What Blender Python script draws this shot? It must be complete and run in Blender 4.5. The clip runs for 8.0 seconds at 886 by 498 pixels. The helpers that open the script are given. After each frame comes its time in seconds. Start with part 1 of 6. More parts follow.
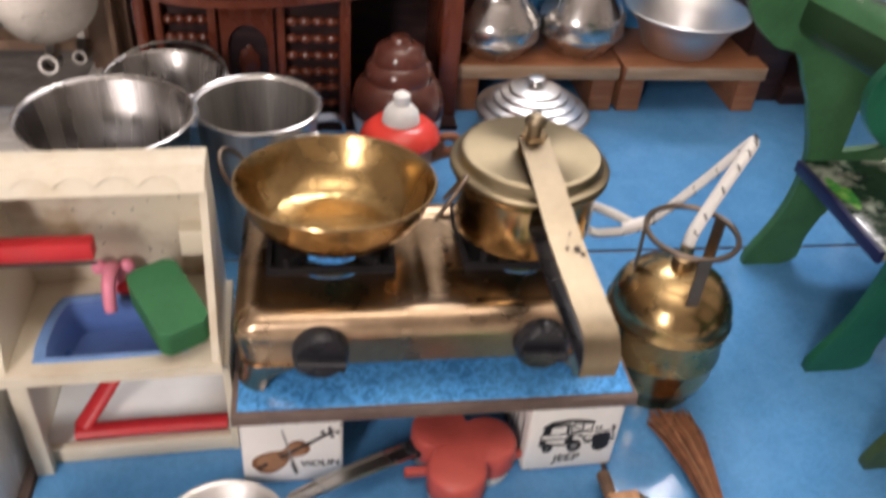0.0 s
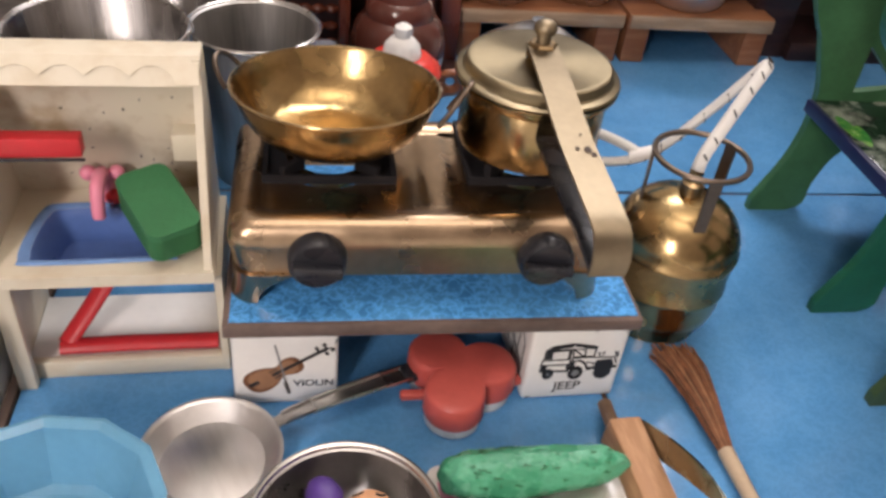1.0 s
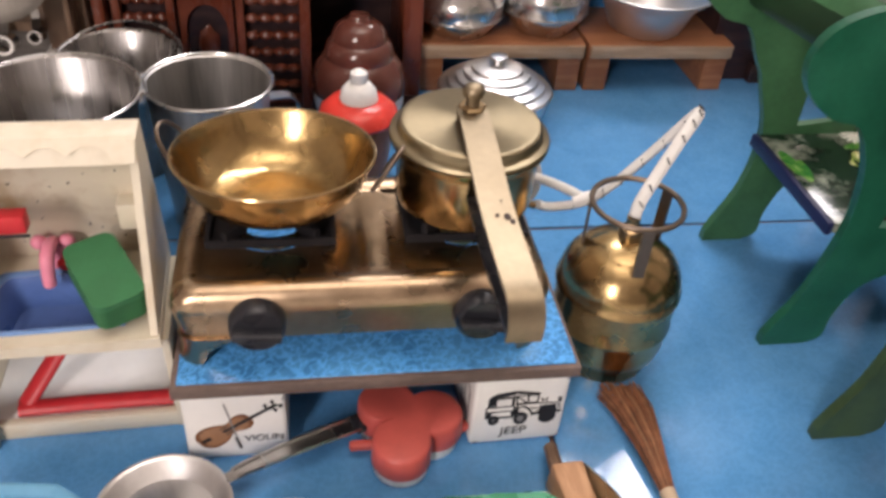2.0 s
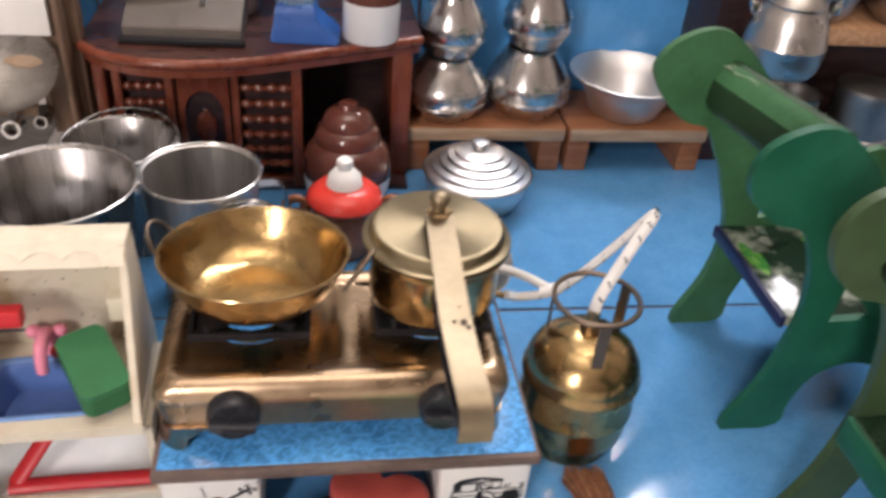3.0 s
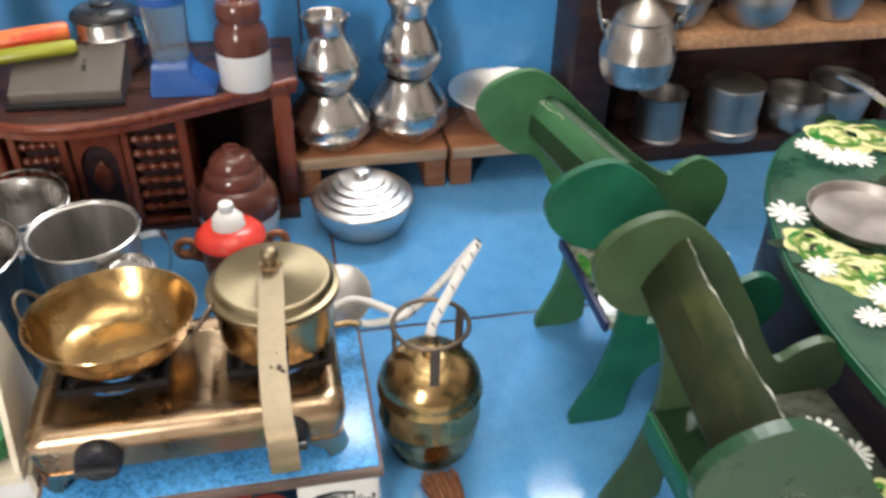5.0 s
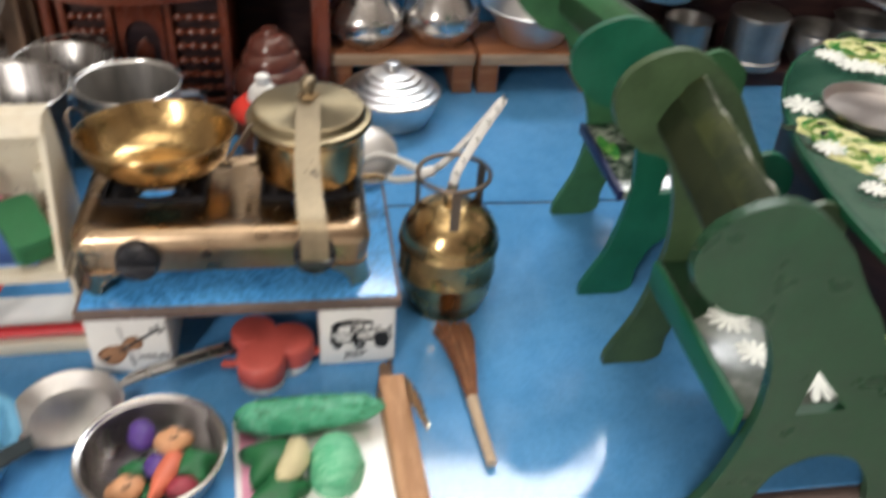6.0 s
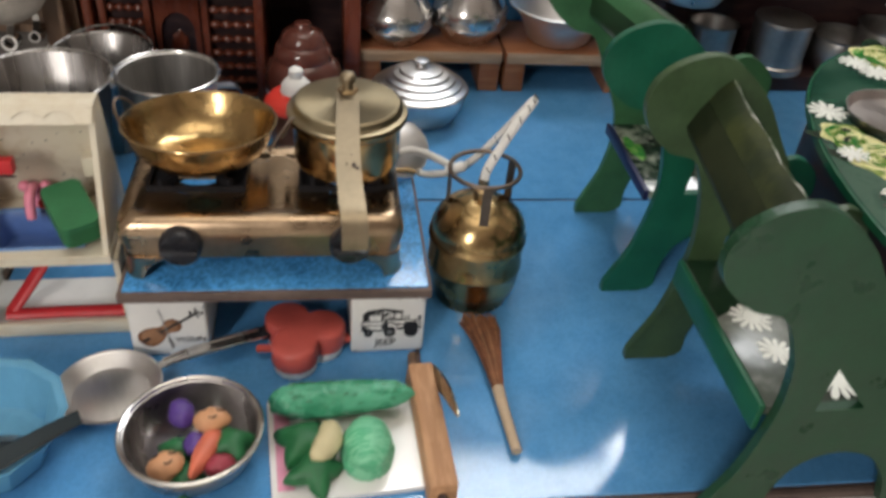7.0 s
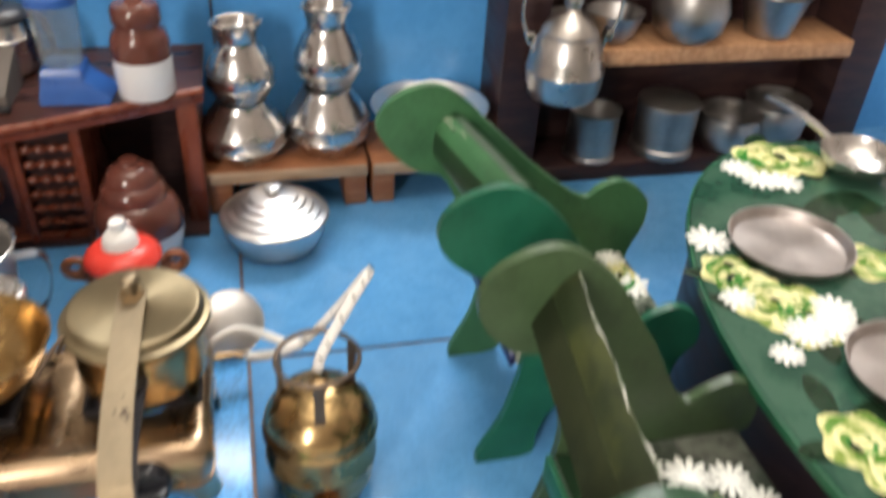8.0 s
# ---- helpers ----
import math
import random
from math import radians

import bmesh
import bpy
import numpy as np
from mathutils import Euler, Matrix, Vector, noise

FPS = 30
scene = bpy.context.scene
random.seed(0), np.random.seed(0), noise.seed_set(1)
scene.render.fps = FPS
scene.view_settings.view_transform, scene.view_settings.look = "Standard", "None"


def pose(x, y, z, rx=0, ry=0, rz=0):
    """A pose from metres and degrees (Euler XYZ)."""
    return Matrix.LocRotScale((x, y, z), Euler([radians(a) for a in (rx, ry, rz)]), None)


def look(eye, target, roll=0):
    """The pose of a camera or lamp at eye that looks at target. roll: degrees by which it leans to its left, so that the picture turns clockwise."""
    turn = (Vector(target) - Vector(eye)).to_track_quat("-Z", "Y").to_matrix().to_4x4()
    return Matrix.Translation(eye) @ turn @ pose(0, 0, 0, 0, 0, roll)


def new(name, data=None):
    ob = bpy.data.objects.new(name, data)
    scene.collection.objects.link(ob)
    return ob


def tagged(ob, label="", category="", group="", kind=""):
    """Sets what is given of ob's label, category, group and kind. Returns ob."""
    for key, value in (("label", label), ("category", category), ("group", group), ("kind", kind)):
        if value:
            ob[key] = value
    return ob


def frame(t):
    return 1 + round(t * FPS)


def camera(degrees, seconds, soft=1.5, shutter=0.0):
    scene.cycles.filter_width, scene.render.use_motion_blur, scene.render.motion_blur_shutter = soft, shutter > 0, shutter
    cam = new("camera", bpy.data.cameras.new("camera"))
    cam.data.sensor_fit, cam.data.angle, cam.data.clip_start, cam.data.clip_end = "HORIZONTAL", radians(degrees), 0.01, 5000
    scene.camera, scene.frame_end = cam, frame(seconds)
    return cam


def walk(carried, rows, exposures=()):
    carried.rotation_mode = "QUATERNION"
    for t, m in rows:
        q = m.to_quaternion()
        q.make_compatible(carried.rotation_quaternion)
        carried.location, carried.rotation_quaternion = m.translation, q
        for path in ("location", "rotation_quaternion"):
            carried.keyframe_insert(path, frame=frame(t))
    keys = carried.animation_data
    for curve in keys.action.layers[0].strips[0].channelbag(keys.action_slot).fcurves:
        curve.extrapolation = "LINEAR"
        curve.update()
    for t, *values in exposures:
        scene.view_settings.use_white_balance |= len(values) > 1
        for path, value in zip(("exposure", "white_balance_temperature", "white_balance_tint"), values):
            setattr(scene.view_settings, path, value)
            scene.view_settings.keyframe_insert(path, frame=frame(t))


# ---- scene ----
cam = camera(56.08, 8.0, soft=3.1, shutter=0.7)
PATH = [
    (0, (0.0021, 0.0169, 0.2471), (0.0472, 0.2519, 0.0662), 5.27),
    (0.5, (-0.0025, 0.0123, 0.2264), (0.0440, 0.2446, 0.0424), 6.67),
    (1, (-0.0000, 0.0101, 0.2219), (0.0480, 0.2419, 0.0376), 7.03),
    (1.2, (0.0021, 0.0110, 0.2251), (0.0499, 0.2424, 0.0403), 6.93),
    (2.3, (0.0231, 0.0113, 0.2471), (0.0706, 0.2457, 0.0660), 4.42),
    (2.5, (0.0219, 0.0114, 0.2501), (0.0718, 0.2474, 0.0717), 4.59),
    (3, (0.0301, 0.0039, 0.2695), (0.0756, 0.2470, 0.0996), 5.37),
    (3.5, (0.0541, 0.0040, 0.2813), (0.1048, 0.2449, 0.1098), 2.97),
    (4, (0.0550, -0.0126, 0.3120), (0.0989, 0.2304, 0.1415), 1.45),
    (4.2, (0.0623, -0.0177, 0.3145), (0.1091, 0.2253, 0.1450), 1.20),
    (5.3, (0.0935, -0.0334, 0.3118), (0.1440, 0.2045, 0.1362), 1.42),
    (5.5, (0.0981, -0.0461, 0.3052), (0.1478, 0.1931, 0.1310), 1.78),
    (6, (0.0742, -0.0758, 0.2742), (0.1194, 0.1613, 0.0960), 4.43),
    (6.5, (0.0599, -0.0906, 0.2645), (0.1024, 0.1455, 0.0844), 5.66),
    (7, (0.0631, -0.0841, 0.2794), (0.1049, 0.1525, 0.0997), 5.46),
    (7.5, (0.0949, -0.0526, 0.2871), (0.1457, 0.1824, 0.1077), 4.90),
    (7.8, (0.1150, -0.0237, 0.2977), (0.1736, 0.2122, 0.1219), 3.53),
    (8, (0.1213, -0.0050, 0.3043), (0.1839, 0.2333, 0.1333), 3.59),
]
walk(cam, [(t, look(eye, target, roll)) for t, eye, target, roll in PATH], exposures=[(0.0, 0.13, 6800, 18), (1.0, 0.10, 6900, 18), (2.5, 0.28, 6850, 19), (3.5, 0.32, 6600, 14), (4.0, 0.46, 6500, 10), (5.5, 0.48, 6650, 9), (6.0, 0.14, 6600, 9), (6.5, -0.02, 6500, 8), (7.0, -0.29, 6600, 9), (7.5, 0.16, 6700, 10), (8.0, 0.50, 6900, 11)])
# ---- build ----
from mathutils.geometry import tessellate_polygon

# ---------- light ----------
world = bpy.data.worlds.new("room_dusk")
scene.world = world
world.use_nodes = True
world.node_tree.nodes["Background"].inputs[0].default_value = (0.9, 0.93, 1.0, 1)
world.node_tree.nodes["Background"].inputs[1].default_value = 0.48


def area_lamp(name, eye, target, sx, sy, watts, colour):
    data = bpy.data.lights.new(name, "AREA")
    data.shape, data.size, data.size_y, data.energy, data.color = "RECTANGLE", sx, sy, watts, colour
    ob = new(name, data)
    ob.matrix_world = look(eye, target)
    return ob


area_lamp("tube_lamp_side", (-0.52, -0.84, 0.64), (0.1, 0.3, 0.03), 0.16, 0.55, 9.4, (1.0, 0.955, 0.925))
# Unseen fill lamp, added and aimed up so the ceiling bounces soft light.
area_lamp("ceiling_bounce_fill", (0.14, -0.10, 1.62), (0.14, -0.10, 2.2), 1.2, 0.14, 33.0, (1.0, 0.965, 0.94))
back_lamp = area_lamp("panel_lamp_back", (0.50, 1.24, 1.60), (0.50, 1.24, 0.0), 0.84, 0.34, 19.0, (0.95, 0.97, 1.0))
back_lamp.matrix_world = pose(0.50, 1.24, 1.60, 0, 0, -8)
right_lamp = area_lamp("tube_lamp_right", (0.92, 1.48, 1.60), (0.92, 1.48, 0.0), 0.10, 0.28, 2.9, (0.95, 0.97, 1.0))
right_lamp.matrix_world = pose(0.92, 1.48, 1.60)


# ---------- materials ----------
def material(name, rgb, rough=0.5, metal=0.0, vary=0.15, scale=60.0, bump=0.0, bump_scale=400.0, coat=0.0, spec=0.5,
             rough_vary=0.1, alpha=None, transmission=0.0, second=None, mix_at=(0.45, 0.6), stretch=None, random=0.0, ior=1.45):
    m = bpy.data.materials.new(name)
    m.use_nodes = True
    nt = m.node_tree
    b = nt.nodes["Principled BSDF"]
    b.inputs["Metallic"].default_value = metal
    b.inputs["Coat Weight"].default_value = coat
    b.inputs["Coat Roughness"].default_value = 0.06
    b.inputs["Specular IOR Level"].default_value = spec
    b.inputs["Transmission Weight"].default_value = transmission
    b.inputs["IOR"].default_value = ior
    co = nt.nodes.new("ShaderNodeTexCoord")
    mp = nt.nodes.new("ShaderNodeMapping")
    nt.links.new(co.outputs["Object"], mp.inputs["Vector"])
    if stretch:
        mp.inputs["Scale"].default_value = stretch
    n1 = nt.nodes.new("ShaderNodeTexNoise")
    n1.inputs["Scale"].default_value, n1.inputs["Detail"].default_value = scale, 6
    n2 = nt.nodes.new("ShaderNodeTexNoise")
    n2.inputs["Scale"].default_value, n2.inputs["Detail"].default_value = scale * 7, 4
    for n in (n1, n2):
        nt.links.new(mp.outputs["Vector"], n.inputs["Vector"])
    mix = nt.nodes.new("ShaderNodeMath")
    mix.operation = "MULTIPLY_ADD"
    nt.links.new(n2.outputs["Fac"], mix.inputs[0])
    mix.inputs[1].default_value = 0.35
    nt.links.new(n1.outputs["Fac"], mix.inputs[2])
    ramp = nt.nodes.new("ShaderNodeValToRGB")
    lo, hi = ramp.color_ramp.elements
    dark = tuple(c * (1 - vary) for c in rgb)
    light = tuple(min(1, c * (1 + vary)) for c in rgb)
    if second:
        dark, light = rgb, second
        lo.position, hi.position = mix_at[0] + 0.17, mix_at[1] + 0.17
    else:
        lo.position, hi.position = 0.45, 0.9
    lo.color, hi.color = (*dark, 1), (*light, 1)
    nt.links.new(mix.outputs[0], ramp.inputs["Fac"])
    out = ramp.outputs["Color"]
    if random:
        info = nt.nodes.new("ShaderNodeObjectInfo")
        mr = nt.nodes.new("ShaderNodeMapRange")
        mr.inputs["To Min"].default_value, mr.inputs["To Max"].default_value = 1 - random, 1 + random
        nt.links.new(info.outputs["Random"], mr.inputs["Value"])
        hsv = nt.nodes.new("ShaderNodeHueSaturation")
        nt.links.new(mr.outputs["Result"], hsv.inputs["Value"])
        nt.links.new(out, hsv.inputs["Color"])
        out = hsv.outputs["Color"]
    nt.links.new(out, b.inputs["Base Color"])
    rr = nt.nodes.new("ShaderNodeMapRange")
    rr.inputs["From Min"].default_value, rr.inputs["From Max"].default_value = 0.35, 0.7
    rr.inputs["To Min"].default_value = max(0.02, rough - rough_vary)
    rr.inputs["To Max"].default_value = min(1, rough + rough_vary)
    nt.links.new(n1.outputs["Fac"], rr.inputs["Value"])
    nt.links.new(rr.outputs["Result"], b.inputs["Roughness"])
    if bump:
        n3 = nt.nodes.new("ShaderNodeTexNoise")
        n3.inputs["Scale"].default_value, n3.inputs["Detail"].default_value = bump_scale, 5
        nt.links.new(mp.outputs["Vector"], n3.inputs["Vector"])
        bp = nt.nodes.new("ShaderNodeBump")
        bp.inputs["Strength"].default_value, bp.inputs["Distance"].default_value = bump, 0.0006
        nt.links.new(n3.outputs["Fac"], bp.inputs["Height"])
        nt.links.new(bp.outputs["Normal"], b.inputs["Normal"])
    return m


def tile_material(name, deep, pale, scale, rough, crack=0.35):
    """Glazed tile with a cracked, mottled glaze."""
    m = material(name, deep, rough, second=pale, mix_at=(0.36, 0.62), scale=scale, spec=0.5, rough_vary=0.02)
    nt = m.node_tree
    b = nt.nodes["Principled BSDF"]
    src = b.inputs["Base Color"].links[0].from_socket
    vo = nt.nodes.new("ShaderNodeTexVoronoi")
    vo.feature = "DISTANCE_TO_EDGE"
    vo.inputs["Scale"].default_value = scale * 3.2
    wob = nt.nodes.new("ShaderNodeTexNoise")
    wob.inputs["Scale"].default_value = scale * 3
    co = nt.nodes.new("ShaderNodeTexCoord")
    add = nt.nodes.new("ShaderNodeMixRGB")
    add.blend_type, add.inputs[0].default_value = "ADD", 0.012
    nt.links.new(co.outputs["Object"], wob.inputs["Vector"])
    nt.links.new(co.outputs["Object"], add.inputs[1])
    nt.links.new(wob.outputs["Color"], add.inputs[2])
    nt.links.new(add.outputs[0], vo.inputs["Vector"])
    rp = nt.nodes.new("ShaderNodeValToRGB")
    rp.color_ramp.elements[0].color, rp.color_ramp.elements[1].color = (crack, crack, crack, 1), (0, 0, 0, 1)
    rp.color_ramp.elements[0].position, rp.color_ramp.elements[1].position = 0.0, 0.16
    nt.links.new(vo.outputs["Distance"], rp.inputs["Fac"])
    mx = nt.nodes.new("ShaderNodeMixRGB")
    nt.links.new(rp.outputs["Color"], mx.inputs[0])
    nt.links.new(src, mx.inputs[1])
    mx.inputs[2].default_value = (*[min(1, c * 1.7) for c in pale], 1)
    nt.links.new(mx.outputs[0], b.inputs["Base Color"])
    return m


TILE = tile_material("blue_glazed_tile", (0.076, 0.262, 0.53), (0.094, 0.294, 0.57), 70, 0.10, 0.15)
WALL_TILE = tile_material("blue_wall_tile", (0.060, 0.265, 0.58), (0.078, 0.305, 0.64), 26, 0.25, 0.05)
SLAB_TILE = tile_material("crackled_blue_tile", (0.040, 0.210, 0.50), (0.070, 0.285, 0.60), 70, 0.2, 0.75)
GROUT = material("brown_grout", (0.16, 0.09, 0.07), 0.8, bump=0.4, vary=0.3)
TILE_BODY = material("tile_clay_body", (0.14, 0.10, 0.085), 0.7, bump=0.5, vary=0.3)
MARBLE = material("white_marble", (0.62, 0.61, 0.58), 0.25, second=(0.78, 0.77, 0.75), scale=18, stretch=(1, 4, 1))
DIM_WALL = material("dull_grey_wall_paint", (0.40, 0.36, 0.335), 0.8, bump=0.2)
PLASTER = material("cream_plaster", (0.74, 0.71, 0.66), 0.8, bump=0.2)
BRASS = material("polished_brass", (0.43, 0.308, 0.16), 0.21, 1.0, 0.22, 45, 0.12, 90, rough_vary=0.08)
BRASS_STOVE = material("dull_bronze_brass", (0.39, 0.283, 0.186), 0.31, 1.0, 0.24, 45, 0.14, 70, rough_vary=0.09)
BRASS_BRIGHT = material("bright_hammered_brass", (0.41, 0.278, 0.125), 0.24, 1.0, 0.26, 60, 0.7, 120, rough_vary=0.09)
BRASS_PALE = material("worn_pale_brass", (0.275, 0.222, 0.150), 0.46, 1.0, 0.18, 50, 0.10, 700, rough_vary=0.08)
BRASS_LID = material("dull_tan_brass", (0.275, 0.226, 0.143), 0.38, 1.0, 0.12, 50, 0.06, 300, rough_vary=0.05)
BRASS_AGED = material("aged_brass_shell", (0.42, 0.294, 0.142), 0.26, 1.0, 0.30, 55, 0.25, 110, rough_vary=0.10)
BRASS_DARK = material("tarnished_brass", (0.34, 0.24, 0.13), 0.28, 1.0, 0.3, 60, 0.05, 300)
BRONZE = material("dark_bronze_wire", (0.16, 0.12, 0.09), 0.4, 0.8, 0.2)
STEEL = material("stainless_steel", (0.60, 0.585, 0.565), 0.26, 1.0, 0.10, 40, 0.06, 120, rough_vary=0.06)
STEEL_BRUSHED = material("brushed_steel", (0.255, 0.243, 0.234), 0.28, 1.0, 0.30, 90, 0.04, 500, stretch=(1, 1, 0.03), rough_vary=0.08)
for spun, amount in ((STEEL_BRUSHED, 0.85), (BRASS_LID, 0.75)):
    turned = spun.node_tree.nodes.new("ShaderNodeTangent")
    turned.direction_type, turned.axis = "RADIAL", "Z"
    spun.node_tree.nodes["Principled BSDF"].inputs["Anisotropic"].default_value = amount
    spun.node_tree.links.new(turned.outputs["Tangent"], spun.node_tree.nodes["Principled BSDF"].inputs["Tangent"])
STEEL_SATIN = material("satin_steel", (0.50, 0.485, 0.465), 0.46, 1.0, 0.30, 90, 0.04, 500, stretch=(1, 1, 0.03), rough_vary=0.08)
STEEL_POT = material("polished_pot_steel", (0.58, 0.565, 0.55), 0.26, 1.0, 0.14, 40, 0.10, 90, rough_vary=0.07)
STEEL_PALE = material("pale_worn_steel", (0.68, 0.67, 0.665), 0.33, 1.0, 0.10, 60, 0.10, 300, rough_vary=0.05)
PAN_FLOOR = material("scratched_steel", (0.76, 0.75, 0.75), 0.40, 1.0, 0.14, 70, 0.5, 70, rough_vary=0.12, stretch=(1, 0.25, 1))
KETTLE_STEEL = material("greyed_kettle_steel", (0.50, 0.48, 0.455), 0.33, 1.0, 0.16, 40, 0.2, 80, rough_vary=0.08)
STEEL_SHELF = material("cloudy_steel", (0.43, 0.415, 0.40), 0.42, 1.0, 0.16, 40, 0.1, 120, rough_vary=0.08)
PLATE_STEEL = material("dull_plate_steel", (0.47, 0.435, 0.415), 0.36, 1.0, 0.14, 45, 0.2, 90, rough_vary=0.08)
STEEL_DULL = material("dull_grey_steel", (0.26, 0.245, 0.23), 0.35, 1.0, 0.2, 60, 0.1, 300)
STEEL_BOWL = material("smoky_steel", (0.42, 0.405, 0.40), 0.30, 1.0, 0.2, 60, 0.06, 120)
ALUMINIUM = material("dull_aluminium", (0.72, 0.71, 0.70), 0.46, 1.0, 0.05, 60, 0.05, 500, rough_vary=0.04)
BLACK = material("black_enamel", (0.017, 0.016, 0.018), 0.6, vary=0.3, bump=0.05, spec=0.2)
BLACK_PLASTIC = material("black_plastic", (0.018, 0.019, 0.024), 0.3, vary=0.2)
IVORY = material("ivory_plastic", (0.70, 0.64, 0.51), 0.42, scale=40, second=(0.62, 0.53, 0.385), mix_at=(0.5, 0.75), bump=0.05)
IVORY_STAINED = material("stained_ivory_plastic", (0.67, 0.605, 0.48), 0.42, scale=26, second=(0.40, 0.29, 0.17), mix_at=(0.50, 0.72), bump=0.05)
WHITE_CARD = material("white_board", (0.80, 0.79, 0.76), 0.5, vary=0.05)
GLOSS_CARD = material("glossy_white_card", (0.82, 0.81, 0.80), 0.14, vary=0.04, bump=0.25, bump_scale=60)
WHITE_PLASTIC = material("white_plastic", (0.80, 0.79, 0.76), 0.35, vary=0.05)
RED = material("red_plastic", (0.58, 0.028, 0.035), 0.45, vary=0.12)
BRIGHT_RED = material("glossy_bright_red", (0.72, 0.055, 0.04), 0.25, vary=0.08)
CORAL = material("coral_red_plastic", (0.50, 0.092, 0.076), 0.42, vary=0.12, bump=0.08)
SINK_RIM = material("pale_blue_plastic_rim", (0.17, 0.32, 0.62), 0.35, vary=0.12)
SINK_BLUE = material("blue_plastic_basin", (0.10, 0.19, 0.47), 0.35, vary=0.12)
PINK = material("pink_plastic", (0.90, 0.30, 0.42), 0.4, vary=0.1)
PALE_YELLOW = material("printed_pale_yellow", (0.74, 0.73, 0.38), 0.25, vary=0.1)
PRINT_DARK = material("printed_blackish_green", (0.010, 0.030, 0.014), 0.2, vary=0.3)
PINK_PAPER = material("pink_card_border", (0.80, 0.35, 0.50), 0.6, vary=0.12)
SPONGE_TOP = material("light_green_foam", (0.035, 0.185, 0.075), 0.7, vary=0.15, bump=0.4, bump_scale=1500)
SPONGE = material("green_foam", (0.025, 0.15, 0.055), 0.75, vary=0.15, bump=0.5, bump_scale=1500)
GREEN_1 = material("bright_green_paint", (0.009, 0.102, 0.057), 0.38, vary=0.2, bump=0.15, bump_scale=120, random=0.05)
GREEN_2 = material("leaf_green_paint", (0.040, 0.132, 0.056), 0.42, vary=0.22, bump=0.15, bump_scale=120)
GREEN_3 = material("olive_green_paint", (0.045, 0.084, 0.036), 0.45, vary=0.25, bump=0.15, bump_scale=120)
GREEN_4 = material("moss_green_paint", (0.016, 0.064, 0.030), 0.36, vary=0.22, bump=0.15, bump_scale=120)
# GREEN_2 at a third strength: shade coloured into the far backrest's faces.
GREEN_5 = material("shaded_leaf_green_paint", (0.014, 0.044, 0.017), 0.42, vary=0.22, bump=0.15, bump_scale=120)
GREEN_EDGE = material("emerald_green_paint", (0.008, 0.108, 0.048), 0.4, vary=0.18)
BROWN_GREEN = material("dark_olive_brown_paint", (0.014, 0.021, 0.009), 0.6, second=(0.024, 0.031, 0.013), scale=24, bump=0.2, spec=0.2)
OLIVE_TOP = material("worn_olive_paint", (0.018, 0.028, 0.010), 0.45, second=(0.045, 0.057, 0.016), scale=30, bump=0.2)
CHIP_WHITE = material("chipped_whitish_primer", (0.55, 0.56, 0.50), 0.5, second=(0.10, 0.13, 0.08), scale=130, mix_at=(0.45, 0.6))
CHIP = material("chipped_grey_green_paint", (0.34, 0.38, 0.29), 0.5, vary=0.3, scale=300)
NAVY = material("navy_blue_paint", (0.012, 0.016, 0.070), 0.45, vary=0.2)
TABLE_GREEN = material("printed_dark_green", (0.018, 0.066, 0.044), 0.14, second=(0.038, 0.105, 0.070), scale=30, coat=0.3)
PETAL = material("printed_white_petal", (0.84, 0.86, 0.80), 0.35, vary=0.08)
# Far seat's print, its base darkened for hard shadow and grazing reflections.
SEAT_DARK = material("printed_shaded_film", (0.012, 0.030, 0.018), 0.12, bump=0.5, bump_scale=70, second=(0.26, 0.29, 0.24), scale=34, mix_at=(0.48, 0.62))
ROSE = material("printed_yellow_rose", (0.22, 0.31, 0.07), 0.25, second=(0.72, 0.70, 0.34), scale=110, mix_at=(0.40, 0.52))
ROSE_SHADE = material("printed_green_shade", (0.09, 0.22, 0.03), 0.25, vary=0.2)
LEAF = material("printed_leaf", (0.03, 0.20, 0.04), 0.25, second=(0.16, 0.36, 0.07), scale=120)
PRINT_GREY = material("printed_grey_green", (0.055, 0.068, 0.054), 0.22, bump=0.35, bump_scale=70, second=(0.17, 0.185, 0.16), scale=26)
WOOD_RED = material("red_brown_varnished_wood", (0.150, 0.036, 0.018), 0.32, second=(0.185, 0.048, 0.024), scale=40, stretch=(3, 3, 1), coat=0.06, bump=0.1)
# Varnished wood darkened to carry the shadow on the cabinet top.
WOOD_TOP = material("shadowed_varnished_wood", (0.040, 0.015, 0.011), 0.36, second=(0.075, 0.023, 0.014), scale=30, stretch=(1, 4, 4), bump=0.1)
WOOD_DARK = material("dark_brown_wood", (0.026, 0.012, 0.013), 0.45, second=(0.048, 0.022, 0.020), scale=30, stretch=(1, 1, 5))
WOOD_ORANGE = material("orange_brown_wood", (0.28, 0.11, 0.05), 0.4, second=(0.36, 0.155, 0.075), scale=25, stretch=(1, 8, 8), bump=0.1)
WOOD_POT = material("red_brown_turned_wood", (0.22, 0.075, 0.03), 0.35, second=(0.30, 0.11, 0.05), scale=30, bump=0.1)
WOOD_PALE = material("raw_pale_wood", (0.32, 0.22, 0.145), 0.65, second=(0.40, 0.29, 0.20), scale=30, stretch=(1, 8, 8), bump=0.2)
WOOD_PLANK = material("sawn_brown_wood", (0.42, 0.22, 0.11), 0.6, second=(0.54, 0.31, 0.17), scale=30, stretch=(8, 1, 8), bump=0.25)
WOOD_POST = material("grey_brown_post", (0.125, 0.074, 0.046), 0.6, second=(0.185, 0.116, 0.074), scale=20, stretch=(5, 5, 1))
CLAY = material("glazed_brown_ceramic", (0.115, 0.037, 0.027), 0.2, vary=0.15, coat=0.4)
